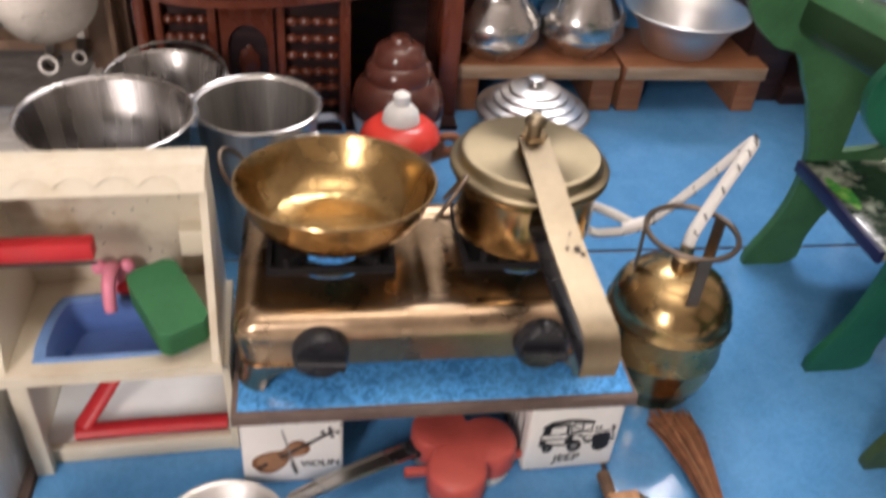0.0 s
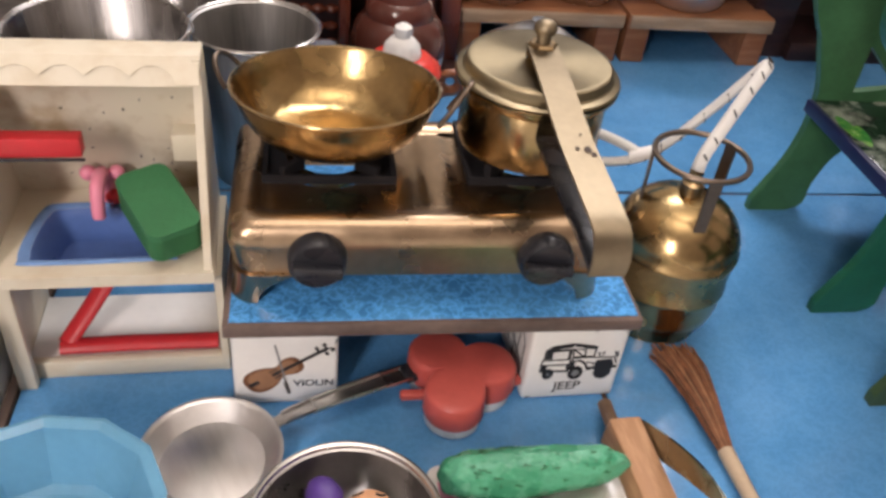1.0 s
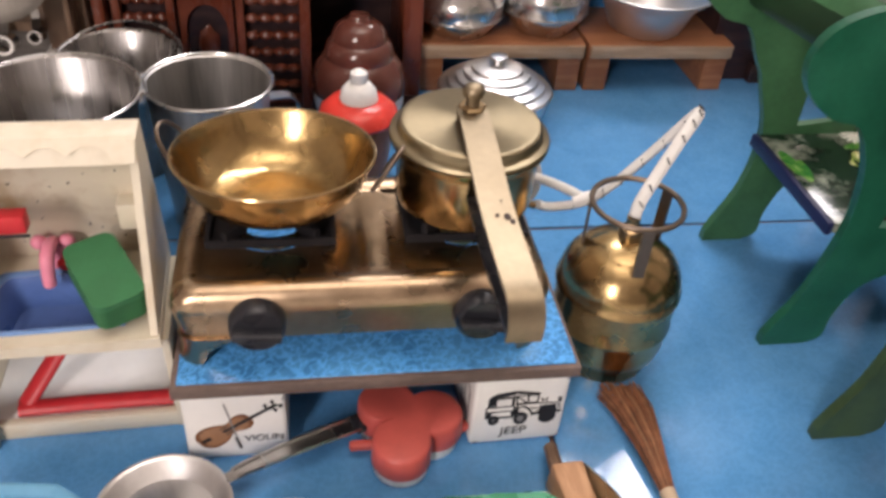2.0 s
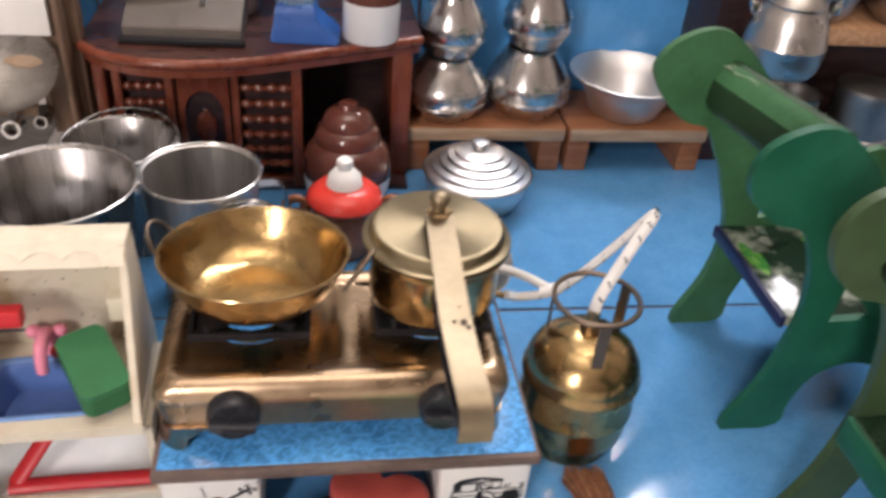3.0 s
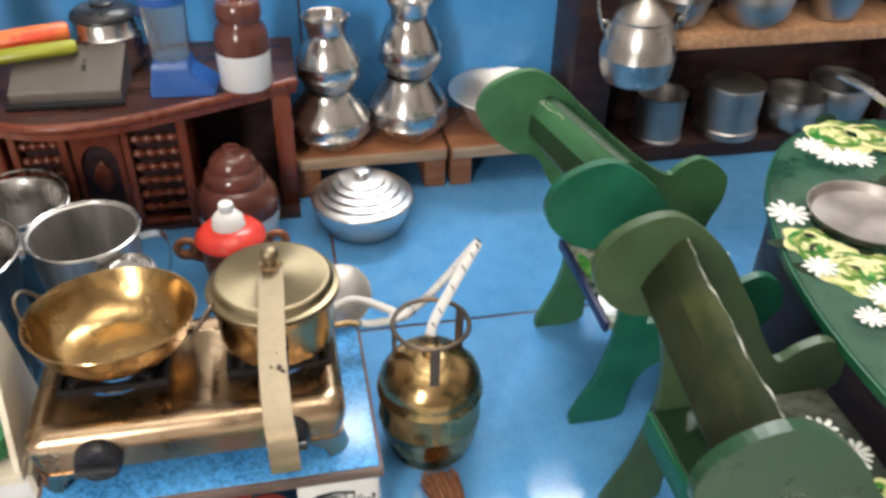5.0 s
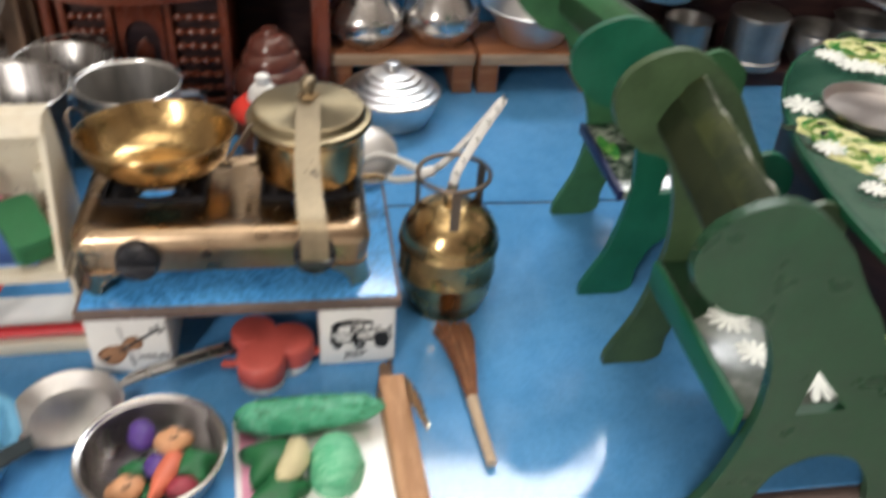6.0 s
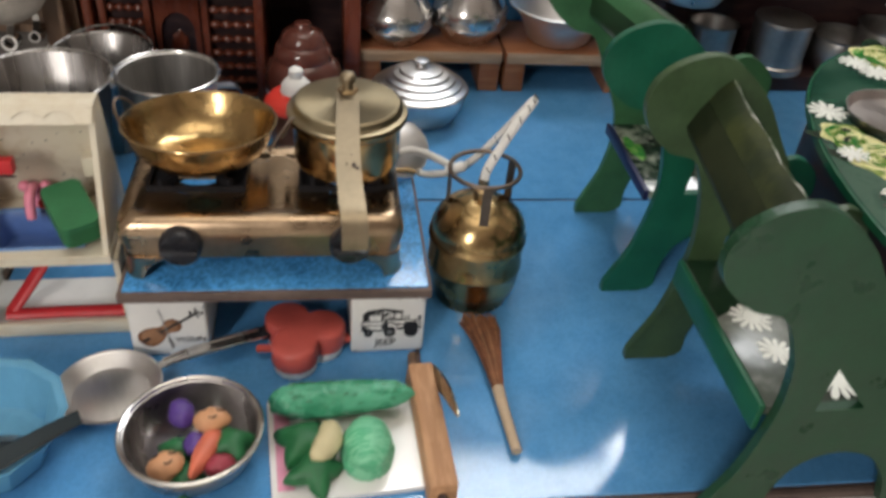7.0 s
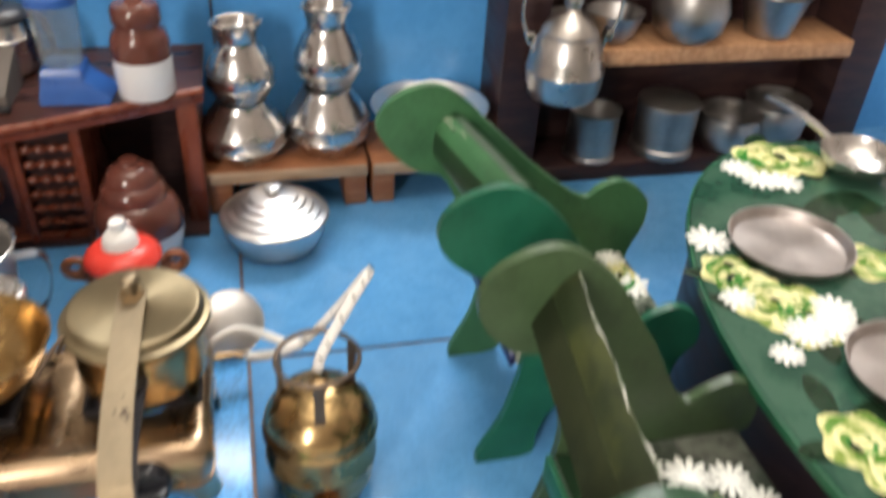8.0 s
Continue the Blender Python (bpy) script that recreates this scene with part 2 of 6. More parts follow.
CERAMIC_WHITE = material("white_glazed_ceramic", (0.74, 0.74, 0.72), 0.18, vary=0.04, coat=0.4)
BRISTLE = material("brown_broom_bristle", (0.24, 0.10, 0.05), 0.75, vary=0.35, scale=300, bump=0.4)
BRISTLE_DARK = material("dark_broom_bristle", (0.095, 0.040, 0.022), 0.75, vary=0.35, scale=300)
BRISTLE_PALE = material("tan_broom_bristle", (0.36, 0.19, 0.10), 0.7, vary=0.3, scale=300)
BROOM_GRIP = material("pale_wood_grip", (0.50, 0.38, 0.26), 0.6, vary=0.15)
CUCUMBER = material("green_modelling_clay", (0.050, 0.30, 0.165), 0.28, second=(0.095, 0.40, 0.24), scale=110, bump=0.9, bump_scale=420)
CABBAGE = material("mint_green_clay", (0.10, 0.45, 0.24), 0.5, second=(0.22, 0.58, 0.36), scale=150, stretch=(1, 4, 1), bump=0.7, bump_scale=300)
CLAY_DARKGREEN = material("dark_green_clay", (0.02, 0.14, 0.05), 0.5, vary=0.2, bump=0.5)
CLAY_CREAM = material("cream_clay", (0.62, 0.55, 0.33), 0.55, vary=0.12, bump=0.5)
CLAY_PURPLE = material("purple_clay", (0.09, 0.045, 0.24), 0.5, vary=0.15, bump=0.4)
CLAY_ORANGE = material("orange_clay", (0.66, 0.17, 0.10), 0.5, vary=0.12, bump=0.4)
CLAY_TAN = material("tan_clay", (0.60, 0.31, 0.16), 0.55, vary=0.15, bump=0.5)
CLAY_RED = material("crimson_clay", (0.34, 0.05, 0.075), 0.5, vary=0.15, bump=0.4)
AQUA = material("aqua_blue_plastic", (0.19, 0.50, 0.74), 0.16, vary=0.08, transmission=0.35)
SMOKE = material("smoky_grey_plastic", (0.028, 0.038, 0.043), 0.2, vary=0.1)
ROPE = material("white_braided_cord", (0.72, 0.71, 0.68), 0.7, vary=0.08, bump=0.5, bump_scale=1200)
BLADE = material("dull_iron_blade", (0.27, 0.26, 0.20), 0.28, 1.0, 0.25, 60)
ORANGE = material("orange_plastic", (0.78, 0.20, 0.06), 0.4, second=(0.74, 0.08, 0.04), scale=22)
LIME = material("lime_plastic", (0.30, 0.32, 0.030), 0.4, vary=0.1)
GREY_BOARD = material("weathered_grey_board", (0.070, 0.061, 0.055), 0.6, second=(0.115, 0.101, 0.091), scale=22, stretch=(1, 4, 4), bump=0.15)
GREY_BOX = material("grey_brown_metal_box", (0.125, 0.108, 0.095), 0.4, 0.3, vary=0.12)
MIXER_BLUE = material("royal_blue_plastic", (0.022, 0.095, 0.34), 0.35, vary=0.1)
CLEAR = material("clear_plastic", (0.80, 0.88, 0.92), 0.12, vary=0.02, transmission=0.92, ior=1.2)
INK = material("black_ink", (0.015, 0.015, 0.017), 0.5, vary=0.1)
INK_GREY = material("grey_ink", (0.22, 0.22, 0.22), 0.5, vary=0.1)
VIOLIN_BROWN = material("printed_violin_brown", (0.19, 0.08, 0.035), 0.45, vary=0.25, scale=200)
VIOLIN_LIGHT = material("printed_violin_tan", (0.33, 0.17, 0.09), 0.45, vary=0.15, scale=200)
STAIN = material("dark_speck", (0.05, 0.03, 0.02), 0.6, vary=0.3)


# ---------- mesh helpers ----------
def mesh_of(bm, mat, smooth=True, angle=40):
    bmesh.ops.recalc_face_normals(bm, faces=bm.faces)
    me = bpy.data.meshes.new("mesh")
    for f in bm.faces:
        f.smooth = smooth
    if smooth:
        lim = math.cos(radians(angle))
        for e in bm.edges:
            if len(e.link_faces) == 2 and e.link_faces[0].normal.dot(e.link_faces[1].normal) < lim:
                e.smooth = False
    bm.to_mesh(me)
    bm.free()
    for m in mat if isinstance(mat, (list, tuple)) else [mat]:
        me.materials.append(m)
    return me


def thing(name, label, category, at=(0, 0, 0), rz=0, group="", kind=""):
    ob = new(name)
    ob.empty_display_size = 0.01
    ob.matrix_basis = pose(*at, 0, 0, rz)
    return tagged(ob, label, category, group, kind)


def part(name, bm, mat, parent, label="", smooth=True, m=None, angle=40):
    ob = new(name, mesh_of(bm, mat, smooth, angle))
    ob.parent = parent
    if m is not None:
        ob.matrix_basis = m
    return tagged(ob, label)


def solo(name, bm, mat, label, category, m=None, group="", kind="", smooth=True, angle=40):
    ob = new(name, mesh_of(bm, mat, smooth, angle))
    if m is not None:
        ob.matrix_basis = m
    return tagged(ob, label, category, group, kind)


def box(x0, x1, y0, y1, z0, z1, bevel=0.0, seg=2, bm=None, m=None):
    bm = bm or bmesh.new()
    vs = bmesh.ops.create_cube(bm, size=1.0, matrix=(m or Matrix()) @ Matrix.LocRotScale(((x0 + x1) / 2, (y0 + y1) / 2, (z0 + z1) / 2), None, (x1 - x0, y1 - y0, z1 - z0)))["verts"]
    if bevel:
        es = {e for v in vs for e in v.link_edges}
        bmesh.ops.bevel(bm, geom=list(es), offset=bevel, segments=seg, affect="EDGES", profile=0.5)
    return bm


def lathe(profile, steps=40, bm=None, m=None, closed=False):
    """Turn a profile of (radius, height) about z. Points at radius 0 close the ends."""
    bm = bm or bmesh.new()
    m = m or Matrix()
    rings = []
    for r, z in profile:
        if r < 1e-6:
            rings.append([bm.verts.new(m @ Vector((0, 0, z)))])
        else:
            rings.append([bm.verts.new(m @ Vector((r * math.cos(2 * math.pi * k / steps), r * math.sin(2 * math.pi * k / steps), z))) for k in range(steps)])
    pairs = list(zip(rings, rings[1:]))
    if closed:
        pairs.append((rings[-1], rings[0]))
    for a, b in pairs:
        for k in range(steps):
            n = (k + 1) % steps
            if len(a) == 1 and len(b) == 1:
                continue
            if len(a) == 1:
                bm.faces.new((a[0], b[n], b[k]))
            elif len(b) == 1:
                bm.faces.new((a[k], a[n], b[0]))
            else:
                bm.faces.new((a[k], a[n], b[n], b[k]))
    return bm


def vessel(outer, wall=0.0006):
    """An open pot: the outer profile from the base's middle to the rim, then back down inside."""
    inner = [(max(r - wall, 0.0), z + (wall if i == 0 or outer[i][1] - outer[0][1] < wall else 0)) for i, (r, z) in enumerate(outer)]
    inner = [(r, z) for r, z in reversed(inner)]
    inner[-1] = (0.0, outer[0][1] + wall)
    return outer + inner


def smooth_line(pts, n=5, loop=False):
    """Points along a Catmull-Rom curve through pts."""
    out, k = [], len(pts)
    ps = [Vector(p) for p in pts]
    for i in range(k if loop else k - 1):
        a = ps[(i - 1) % k] if loop or i else ps[0]
        b, c = ps[i], ps[(i + 1) % k]
        d = ps[(i + 2) % k] if loop or i + 2 < k else ps[-1]
        for j in range(n):
            t = j / n
            out.append(0.5 * (2 * b + (c - a) * t + (2 * a - 5 * b + 4 * c - d) * t * t + (3 * b - a - 3 * c + d) * t ** 3))
    if not loop:
        out.append(ps[-1])
    return out


def tube(pts, radius, sides=8, loop=False, bm=None, flat=1.0, up=(0, 0, 1)):
    """A rod along points; radius may be a function of 0..1. flat squeezes it across."""
    bm = bm or bmesh.new()
    pts = [Vector(p) for p in pts]
    n, rings = len(pts), []
    last = None
    for i, p in enumerate(pts):
        a = pts[(i - 1) % n] if loop or i else p
        b = pts[(i + 1) % n] if loop or i + 1 < n else p
        d = (b - a).normalized()
        u = Vector(up) if last is None else last
        s = d.cross(u)
        if s.length < 1e-4:
            s = d.cross(Vector((1, 0, 0)))
        s.normalize()
        w = s.cross(d).normalized()
        last = w
        r = radius(i / max(1, n - 1)) if callable(radius) else radius
        rings.append([bm.verts.new(p + s * (r * math.cos(2 * math.pi * k / sides)) + w * (r * flat * math.sin(2 * math.pi * k / sides))) for k in range(sides)])
    for i in range(n if loop else n - 1):
        a, b = rings[i], rings[(i + 1) % n]
        for k in range(sides):
            m = (k + 1) % sides
            bm.faces.new((a[k], a[m], b[m], b[k]))
    if not loop:
        bm.faces.new(rings[0])
        bm.faces.new(rings[-1])
    return bm


def strap(pts, width, thick, across=(1, 0, 0), bm=None):
    """A flat strip bent along points; across is the direction of its width."""
    bm = bm or bmesh.new()
    pts = [Vector(p) for p in pts]
    ac = Vector(across).normalized()
    rings = []
    for i, p in enumerate(pts):
        d = (pts[min(i + 1, len(pts) - 1)] - pts[max(i - 1, 0)]).normalized()
        nrm = d.cross(ac).normalized()
        w = width(i / (len(pts) - 1)) if callable(width) else width
        rings.append([bm.verts.new(p + ac * (w / 2 * sx) + nrm * (thick / 2 * sn)) for sx, sn in ((-1, -1), (1, -1), (1, 1), (-1, 1))])
    for a, b in zip(rings, rings[1:]):
        for k in range(4):
            bm.faces.new((a[k], a[(k + 1) % 4], b[(k + 1) % 4], b[k]))
    bm.faces.new(rings[0])
    bm.faces.new(rings[-1])
    return bm


def sheet(loops, depth, bm=None, to=None):
    """A flat outline (first loop) with holes (further loops), given thickness. to maps (u, v, w) to a place."""
    bm = bm or bmesh.new()
    to = to or (lambda u, v, w: (u, v, w))
    flat = [p for lp in loops for p in lp]
    tris = tessellate_polygon([[Vector((u, v, 0)) for u, v in lp] for lp in loops])
    lo = [bm.verts.new(to(u, v, 0)) for u, v in flat]
    hi = [bm.verts.new(to(u, v, depth)) for u, v in flat]
    for a, b, c in tris:
        bm.faces.new((lo[a], lo[b], lo[c]))
        bm.faces.new((hi[c], hi[b], hi[a]))
    k = 0
    for lp in loops:
        n = len(lp)
        for i in range(n):
            j = (i + 1) % n
            bm.faces.new((lo[k + i], lo[k + j], hi[k + j], hi[k + i]))
        k += n
    return bm


def flat_shape(outline, to, bm=None):
    """A flat printed shape, one face."""
    bm = bm or bmesh.new()
    vs = [bm.verts.new(to(u, v)) for u, v in outline]
    for a, b, c in tessellate_polygon([[Vector((u, v, 0)) for u, v in outline]]):
        bm.faces.new((vs[a], vs[b], vs[c]))
    return bm


def oval(cx, cy, rx, ry, n=24, turn=0.0):
    c, s = math.cos(radians(turn)), math.sin(radians(turn))
    return [(cx + rx * math.cos(a) * c - ry * math.sin(a) * s, cy + rx * math.cos(a) * s + ry * math.sin(a) * c) for a in (2 * math.pi * k / n for k in range(n))]


def bar(x0, y0, x1, y1, w):
    d = Vector((x1 - x0, y1 - y0)).normalized() * (w / 2)
    return [(x0 - d.y, y0 + d.x), (x0 + d.y, y0 - d.x), (x1 + d.y, y1 - d.x), (x1 - d.y, y1 + d.x)]


def lumpy(rx, ry, rz, seed, rough=0.08, m=None, sub=3, freq=2.2):
    """A hand-moulded lump."""
    bm = bmesh.new()
    bmesh.ops.create_icosphere(bm, subdivisions=sub, radius=1.0)
    for v in bm.verts:
        k = 1 + rough * noise.noise(v.co * freq + Vector((seed * 7.3, seed, 0)))
        v.co = Vector((v.co.x * rx * k, v.co.y * ry * k, v.co.z * rz * k))
    if m is not None:
        bm.transform(m)
    return bm


def star_leaf(r, h, tips, seed):
    """A hand-cut clay leaf: a low dome with pointed lobes, each of a length of its own."""
    rng = random.Random(seed)
    bm = bmesh.new()
    n = tips * 6
    long = [rng.uniform(0.85, 1.25) for _ in range(tips)]
    rings = []
    for k, z in ((1.0, 0.0), (1.02, 0.35), (0.9, 0.75), (0.55, 1.0)):
        ring = []
        for i in range(n):
            q = i / 6
            peak = abs((q % 1.0) - 0.5) * 2
            reach = (0.55 + 0.45 * peak ** 1.4 * long[round(q) % tips]) if k > 0.6 else 0.7
            a = 2 * math.pi * i / n
            ring.append(bm.verts.new((r * k * reach * math.cos(a), r * k * reach * math.sin(a), h * (z - 0.3 * peak * (k > 0.6)))))
        rings.append(ring)
    for a, b in zip(rings, rings[1:]):
        for i in range(n):
            bm.faces.new((a[i], a[(i + 1) % n], b[(i + 1) % n], b[i]))
    bm.faces.new(rings[0])
    bm.faces.new(rings[-1])
    return bm


def writing(text, size, mat, parent, m, name="lettering"):
    """Words in the built-in font, as a flat mesh."""
    cu = bpy.data.curves.new("text", "FONT")
    cu.body, cu.size, cu.align_x, cu.align_y, cu.offset = text, size, "CENTER", "CENTER", size * 0.012
    tmp = bpy.data.objects.new("text", cu)
    scene.collection.objects.link(tmp)
    bpy.context.view_layer.update()
    me = bpy.data.meshes.new_from_object(tmp.evaluated_get(bpy.context.evaluated_depsgraph_get()))
    bpy.data.objects.remove(tmp)
    me.materials.clear()
    me.materials.append(mat)
    ob = new(name, me)
    ob.parent, ob.matrix_basis = parent, m
    return ob


# ---------- setting ----------
EDGE_Y, EDGE_X, JOINT_X, GROUT_Y, WALL_Y = 0.1148, -0.0965, 0.1062, 0.3335, 0.545

solo("ledge", box(-1.3, 1.6, -1.2, 2.40, -0.06, -0.005), MARBLE, "white marble ledge in front of the blue tiles", "ledge", kind="structure")
floor = solo("floor", box(EDGE_X + 0.001, 0.9, EDGE_Y + 0.001, WALL_Y, -0.0049, -0.0012), GROUT, "blue glazed tile platform with brown joints", "floor", kind="structure")
part("edge_trim", box(EDGE_X - 0.0035, 0.9, EDGE_Y - 0.0035, EDGE_Y, -0.0049, -0.0003, 0.0006), TILE_BODY, floor, "brown tile edge")
part("edge_trim", box(EDGE_X - 0.0035, EDGE_X, EDGE_Y, WALL_Y, -0.0049, -0.0003, 0.0006), TILE_BODY, floor, "brown tile edge")
solo("wall_left", box(-0.1150, -0.1002, 0.1930, 0.5450, -0.0049, 0.0420, 0.001), MARBLE, "low white wall beside the toy sink", "wall", kind="structure")
wall = solo("wall_back", box(-0.35, 0.9, WALL_Y + 0.003, WALL_Y + 0.03, -0.06, 0.192), GROUT, "blue tiled wall behind the toy kitchen", "wall", kind="structure")
# Unseen room shell, added; its pale back and ceiling feed reflections and bounce.
solo("wall_room_left", box(-1.35, -1.30, -1.2, 2.4, -0.06, 2.2), DIM_WALL, "unseen plain dull grey wall added to close the room", "wall", kind="structure")
solo("wall_room_right", box(1.60, 1.65, -1.2, 2.4, -0.06, 2.2), DIM_WALL, "unseen plain dull grey wall added to close the room", "wall", kind="structure")
solo("wall_room_front", box(-1.35, 1.65, -1.25, -1.20, -0.06, 2.2), DIM_WALL, "unseen plain dull grey wall added to close the room", "wall", kind="structure")
solo("wall_room_back", box(-1.35, 1.65, 2.40, 2.45, -0.06, 2.2), PLASTER, "unseen plain cream wall added to brighten reflections", "wall", kind="structure")
solo("ceiling", box(-1.35, 1.65, -1.25, 2.45, 2.20, 2.25), PLASTER, "unseen plain cream ceiling added to bounce light", "ceiling", kind="structure")


# ---------- slab stand on picture blocks ----------
def block(label, x, y, rz=0.0):
    t = thing("picture_block", label, "toy block", (x, y, 0), rz, group="picture blocks under the slab")
    part("cube", box(-0.0172, 0.0172, 0.0, 0.0345, 0.0, 0.0345, 0.0016, 3), WHITE_CARD, t)
    return t


def on_face(u, v):
    return (u, -0.00012, v)


def violin_print(t):
    ax = Vector((0.83, 0.557)).normalized()
    ay = Vector((-ax.y, ax.x))
    half = [(-0.0072, 0.0), (-0.0068, 0.0034), (-0.0045, 0.0060), (-0.0005, 0.0066), (0.0035, 0.0054), (0.0062, 0.0036), (0.0085, 0.0034), (0.0105, 0.0046), (0.0132, 0.0050), (0.0158, 0.0036), (0.0168, 0.0)]

    def at(s, h, k=1.0):
        p = Vector((-0.0074, 0.0122)) + ax * s * 0.90 + ay * h * 0.80 * k
        return (p.x, p.y)

    ring = [(s, h) for s, h in half] + [(s, -h) for s, h in reversed(half[1:-1])]
    pts = [at(p.x, p.y) for p in smooth_line([(s, h, 0) for s, h in ring], 4, True)]
    part("violin_body", flat_shape(pts, on_face), VIOLIN_BROWN, t, "printed brown violin", smooth=False)
    inner = [at(0.0045 + (p.x - 0.0045) * 0.84, p.y * 0.80) for p in smooth_line([(s, h, 0) for s, h in ring], 4, True)]
    part("violin_belly", flat_shape(inner, lambda u, v: (u, -0.0002, v)), VIOLIN_LIGHT, t, smooth=False)
    bm = flat_shape(bar(*at(0.004, 0.0), *at(0.0285, 0.0), 0.0014), lambda u, v: (u, -0.00025, v))
    for s, h in ((0.0245, 0.0024), (0.0262, -0.0024), (0.0278, 0.0024), (0.0290, -0.0018)):
        flat_shape(bar(*at(s, 0.0), *at(s + 0.0004, h), 0.0006), lambda u, v: (u, -0.00027, v), bm)
        flat_shape(oval(*at(s + 0.0004, h), 0.0007, 0.0009, 10), lambda u, v: (u, -0.00027, v), bm)
    for s, h in ((0.0055, 0.0022), (0.0055, -0.0022)):
        flat_shape(bar(*at(s - 0.0016, h), *at(s + 0.0016, h * 0.8), 0.0006), lambda u, v: (u, -0.00027, v), bm)
    flat_shape(bar(*at(-0.0060, 0.0), *at(-0.0018, 0.0), 0.0016), lambda u, v: (u, -0.00026, v), bm)
    part("violin_neck", bm, INK, t, smooth=False)
    bm = flat_shape(bar(-0.0032, 0.0285, 0.0009, 0.0056, 0.0006), lambda u, v: (u, -0.0003, v))
    flat_shape(bar(-0.0004, 0.0110, 0.0010, 0.0052, 0.0013), lambda u, v: (u, -0.0003, v), bm)
    part("violin_bow", bm, INK_GREY, t, smooth=False)
    writing("VIOLIN", 0.0042, INK, t, pose(0.0092, -0.00035, 0.0102, 90))


def jeep_print(t):
    def mm(pts):
        return [(u * 0.00110 + 0.0004, v * 0.00108 - 0.0010) for u, v in pts]

    k = bmesh.new()
    roof = [(-10.8, 23.4), (-8.8, 25.2), (-2.2, 26.2), (5.3, 24.6), (5.7, 23.8), (-2.2, 23.6)]
    side = [(-11.5, 19.0), (-11.5, 13.9), (-2.4, 13.6), (-2.2, 19.2)]
    door = [(-2.0, 24.0), (-1.4, 18.4), (-0.6, 16.6)]
    hood = [(-1.4, 19.6), (3.2, 19.8), (7.5, 19.6), (12.4, 19.4), (13.4, 16.4)]
    screen = [(5.4, 24.2), (5.2, 20.2), (-1.6, 20.1)]
    for line in (roof + roof[:1], side + side[:1], door, hood, screen, [(-1.9, 23.6), (1.8, 20.2)], [(1.7, 24.6), (2.2, 20.3)], [(-10.9, 23.9), (-10.9, 19.1)],
                 [(6.6, 22.0), (7.2, 20.2)], [(8.4, 22.2), (8.0, 20.4)], [(12.1, 22.0), (12.9, 19.4)], [(12.9, 22.0), (13.3, 19.6)], [(-0.6, 15.0), (-2.3, 14.6)], [(3.2, 17.6), (6.2, 16.8)], [(-11.5, 16.8), (-2.4, 16.8)]):
        for (u0, v0), (u1, v1) in zip(line, line[1:]):
            flat_shape(mm(bar(u0, v0, u1, v1, 0.58)), on_face, k)
    arch = [(0.3 + 3.5 * math.cos(a), 14.0 + 4.4 * math.sin(a)) for a in (radians(15 + 15 * i) for i in range(11))]
    for (u0, v0), (u1, v1) in zip(arch, arch[1:]):
        flat_shape(mm(bar(u0, v0, u1, v1, 0.8)), on_face, k)
    part("jeep_drawing", k, INK, t, "printed black line drawing of a car", smooth=False)
    k = bmesh.new()
    for o in ([(-10.6, 23.5), (-8.4, 23.6), (-8.4, 19.6), (-10.6, 19.5)], [(-8.4, 23.6), (-2.4, 23.9), (-2.4, 23.0), (-8.4, 22.7)], [(-3.4, 23.2), (-2.4, 23.2), (-2.4, 19.4), (-3.4, 19.4)], [(-11.3, 14.6), (-2.5, 14.3), (-2.5, 13.7), (-11.3, 14.0)],
              [(6.4, 18.4), (11.6, 18.8), (12.4, 16.6), (12.4, 14.6), (8.4, 11.6), (6.0, 14.6)], [(11.9, 15.6), (13.9, 15.9), (13.9, 14.6), (11.9, 14.3)], [(-11.2, 17.0), (-9.6, 17.0), (-9.6, 14.6), (-11.2, 14.6)], [(-1.2, 18.0), (-0.4, 16.0), (-2.2, 14.4), (-2.4, 13.6), (-3.6, 13.6)], [(3.6, 15.4), (6.2, 15.6), (6.2, 14.2), (3.6, 13.8)], [(-10.4, 23.6), (-8.8, 25.0), (-2.2, 26.0), (-2.2, 24.6), (-8.0, 23.8)], [(-1.8, 25.9), (5.2, 24.5), (5.4, 23.9), (-1.8, 24.8)]):
        flat_shape(mm(o), lambda u, v: (u, -0.0002, v), k)
    part("jeep_shading", k, INK, t, "printed black shading", smooth=False)
    for x, z, rx, rz, hub in ((-8.8, 12.9, 1.9, 2.4, 0.5), (0.3, 13.0, 2.5, 3.1, 1.2), (9.4, 12.9, 3.0, 3.2, 0.0)):
        wheel = part("printed_wheel", flat_shape(mm(oval(x, z, rx, rz)), lambda u, v: (u, -0.0003, v)), INK, t, smooth=False)
        if hub:
            part("printed_hub", flat_shape(mm(oval(x, z, hub, hub * 1.2)), lambda u, v: (u, -0.0004, v)), INK_GREY, wheel, smooth=False)
    writing("JEEP", 0.0056, INK, t, pose(-0.0012, -0.00035, 0.0066, 90))


b1 = block("white picture block with a printed violin under the slab", -0.0075, 0.2045)
violin_print(b1)
b2 = block("white picture block with a printed off-road car under the slab", 0.0915, 0.2030, 1.5)
jeep_print(b2)
block("plain white block under the back of the slab", -0.0060, 0.2640)
block("plain white block under the back of the slab", 0.0905, 0.2640)

bm = bmesh.new()
for y0, z0, y1, z1 in ((0.006, 0.004, 0.006, 0.022), (0.006, 0.022, 0.012, 0.026), (0.012, 0.026, 0.013, 0.008), (0.017, 0.006, 0.018, 0.024), (0.018, 0.024, 0.025, 0.020), (0.025, 0.020, 0.024, 0.007), (0.008, 0.012, 0.022, 0.014)):
    flat_shape(bar(y0, z0, y1, z1, 0.0011), lambda u, v: (-0.01732, u, v), bm)
part("side_print", bm, INK, b2, "black line print on the block's side", smooth=False)

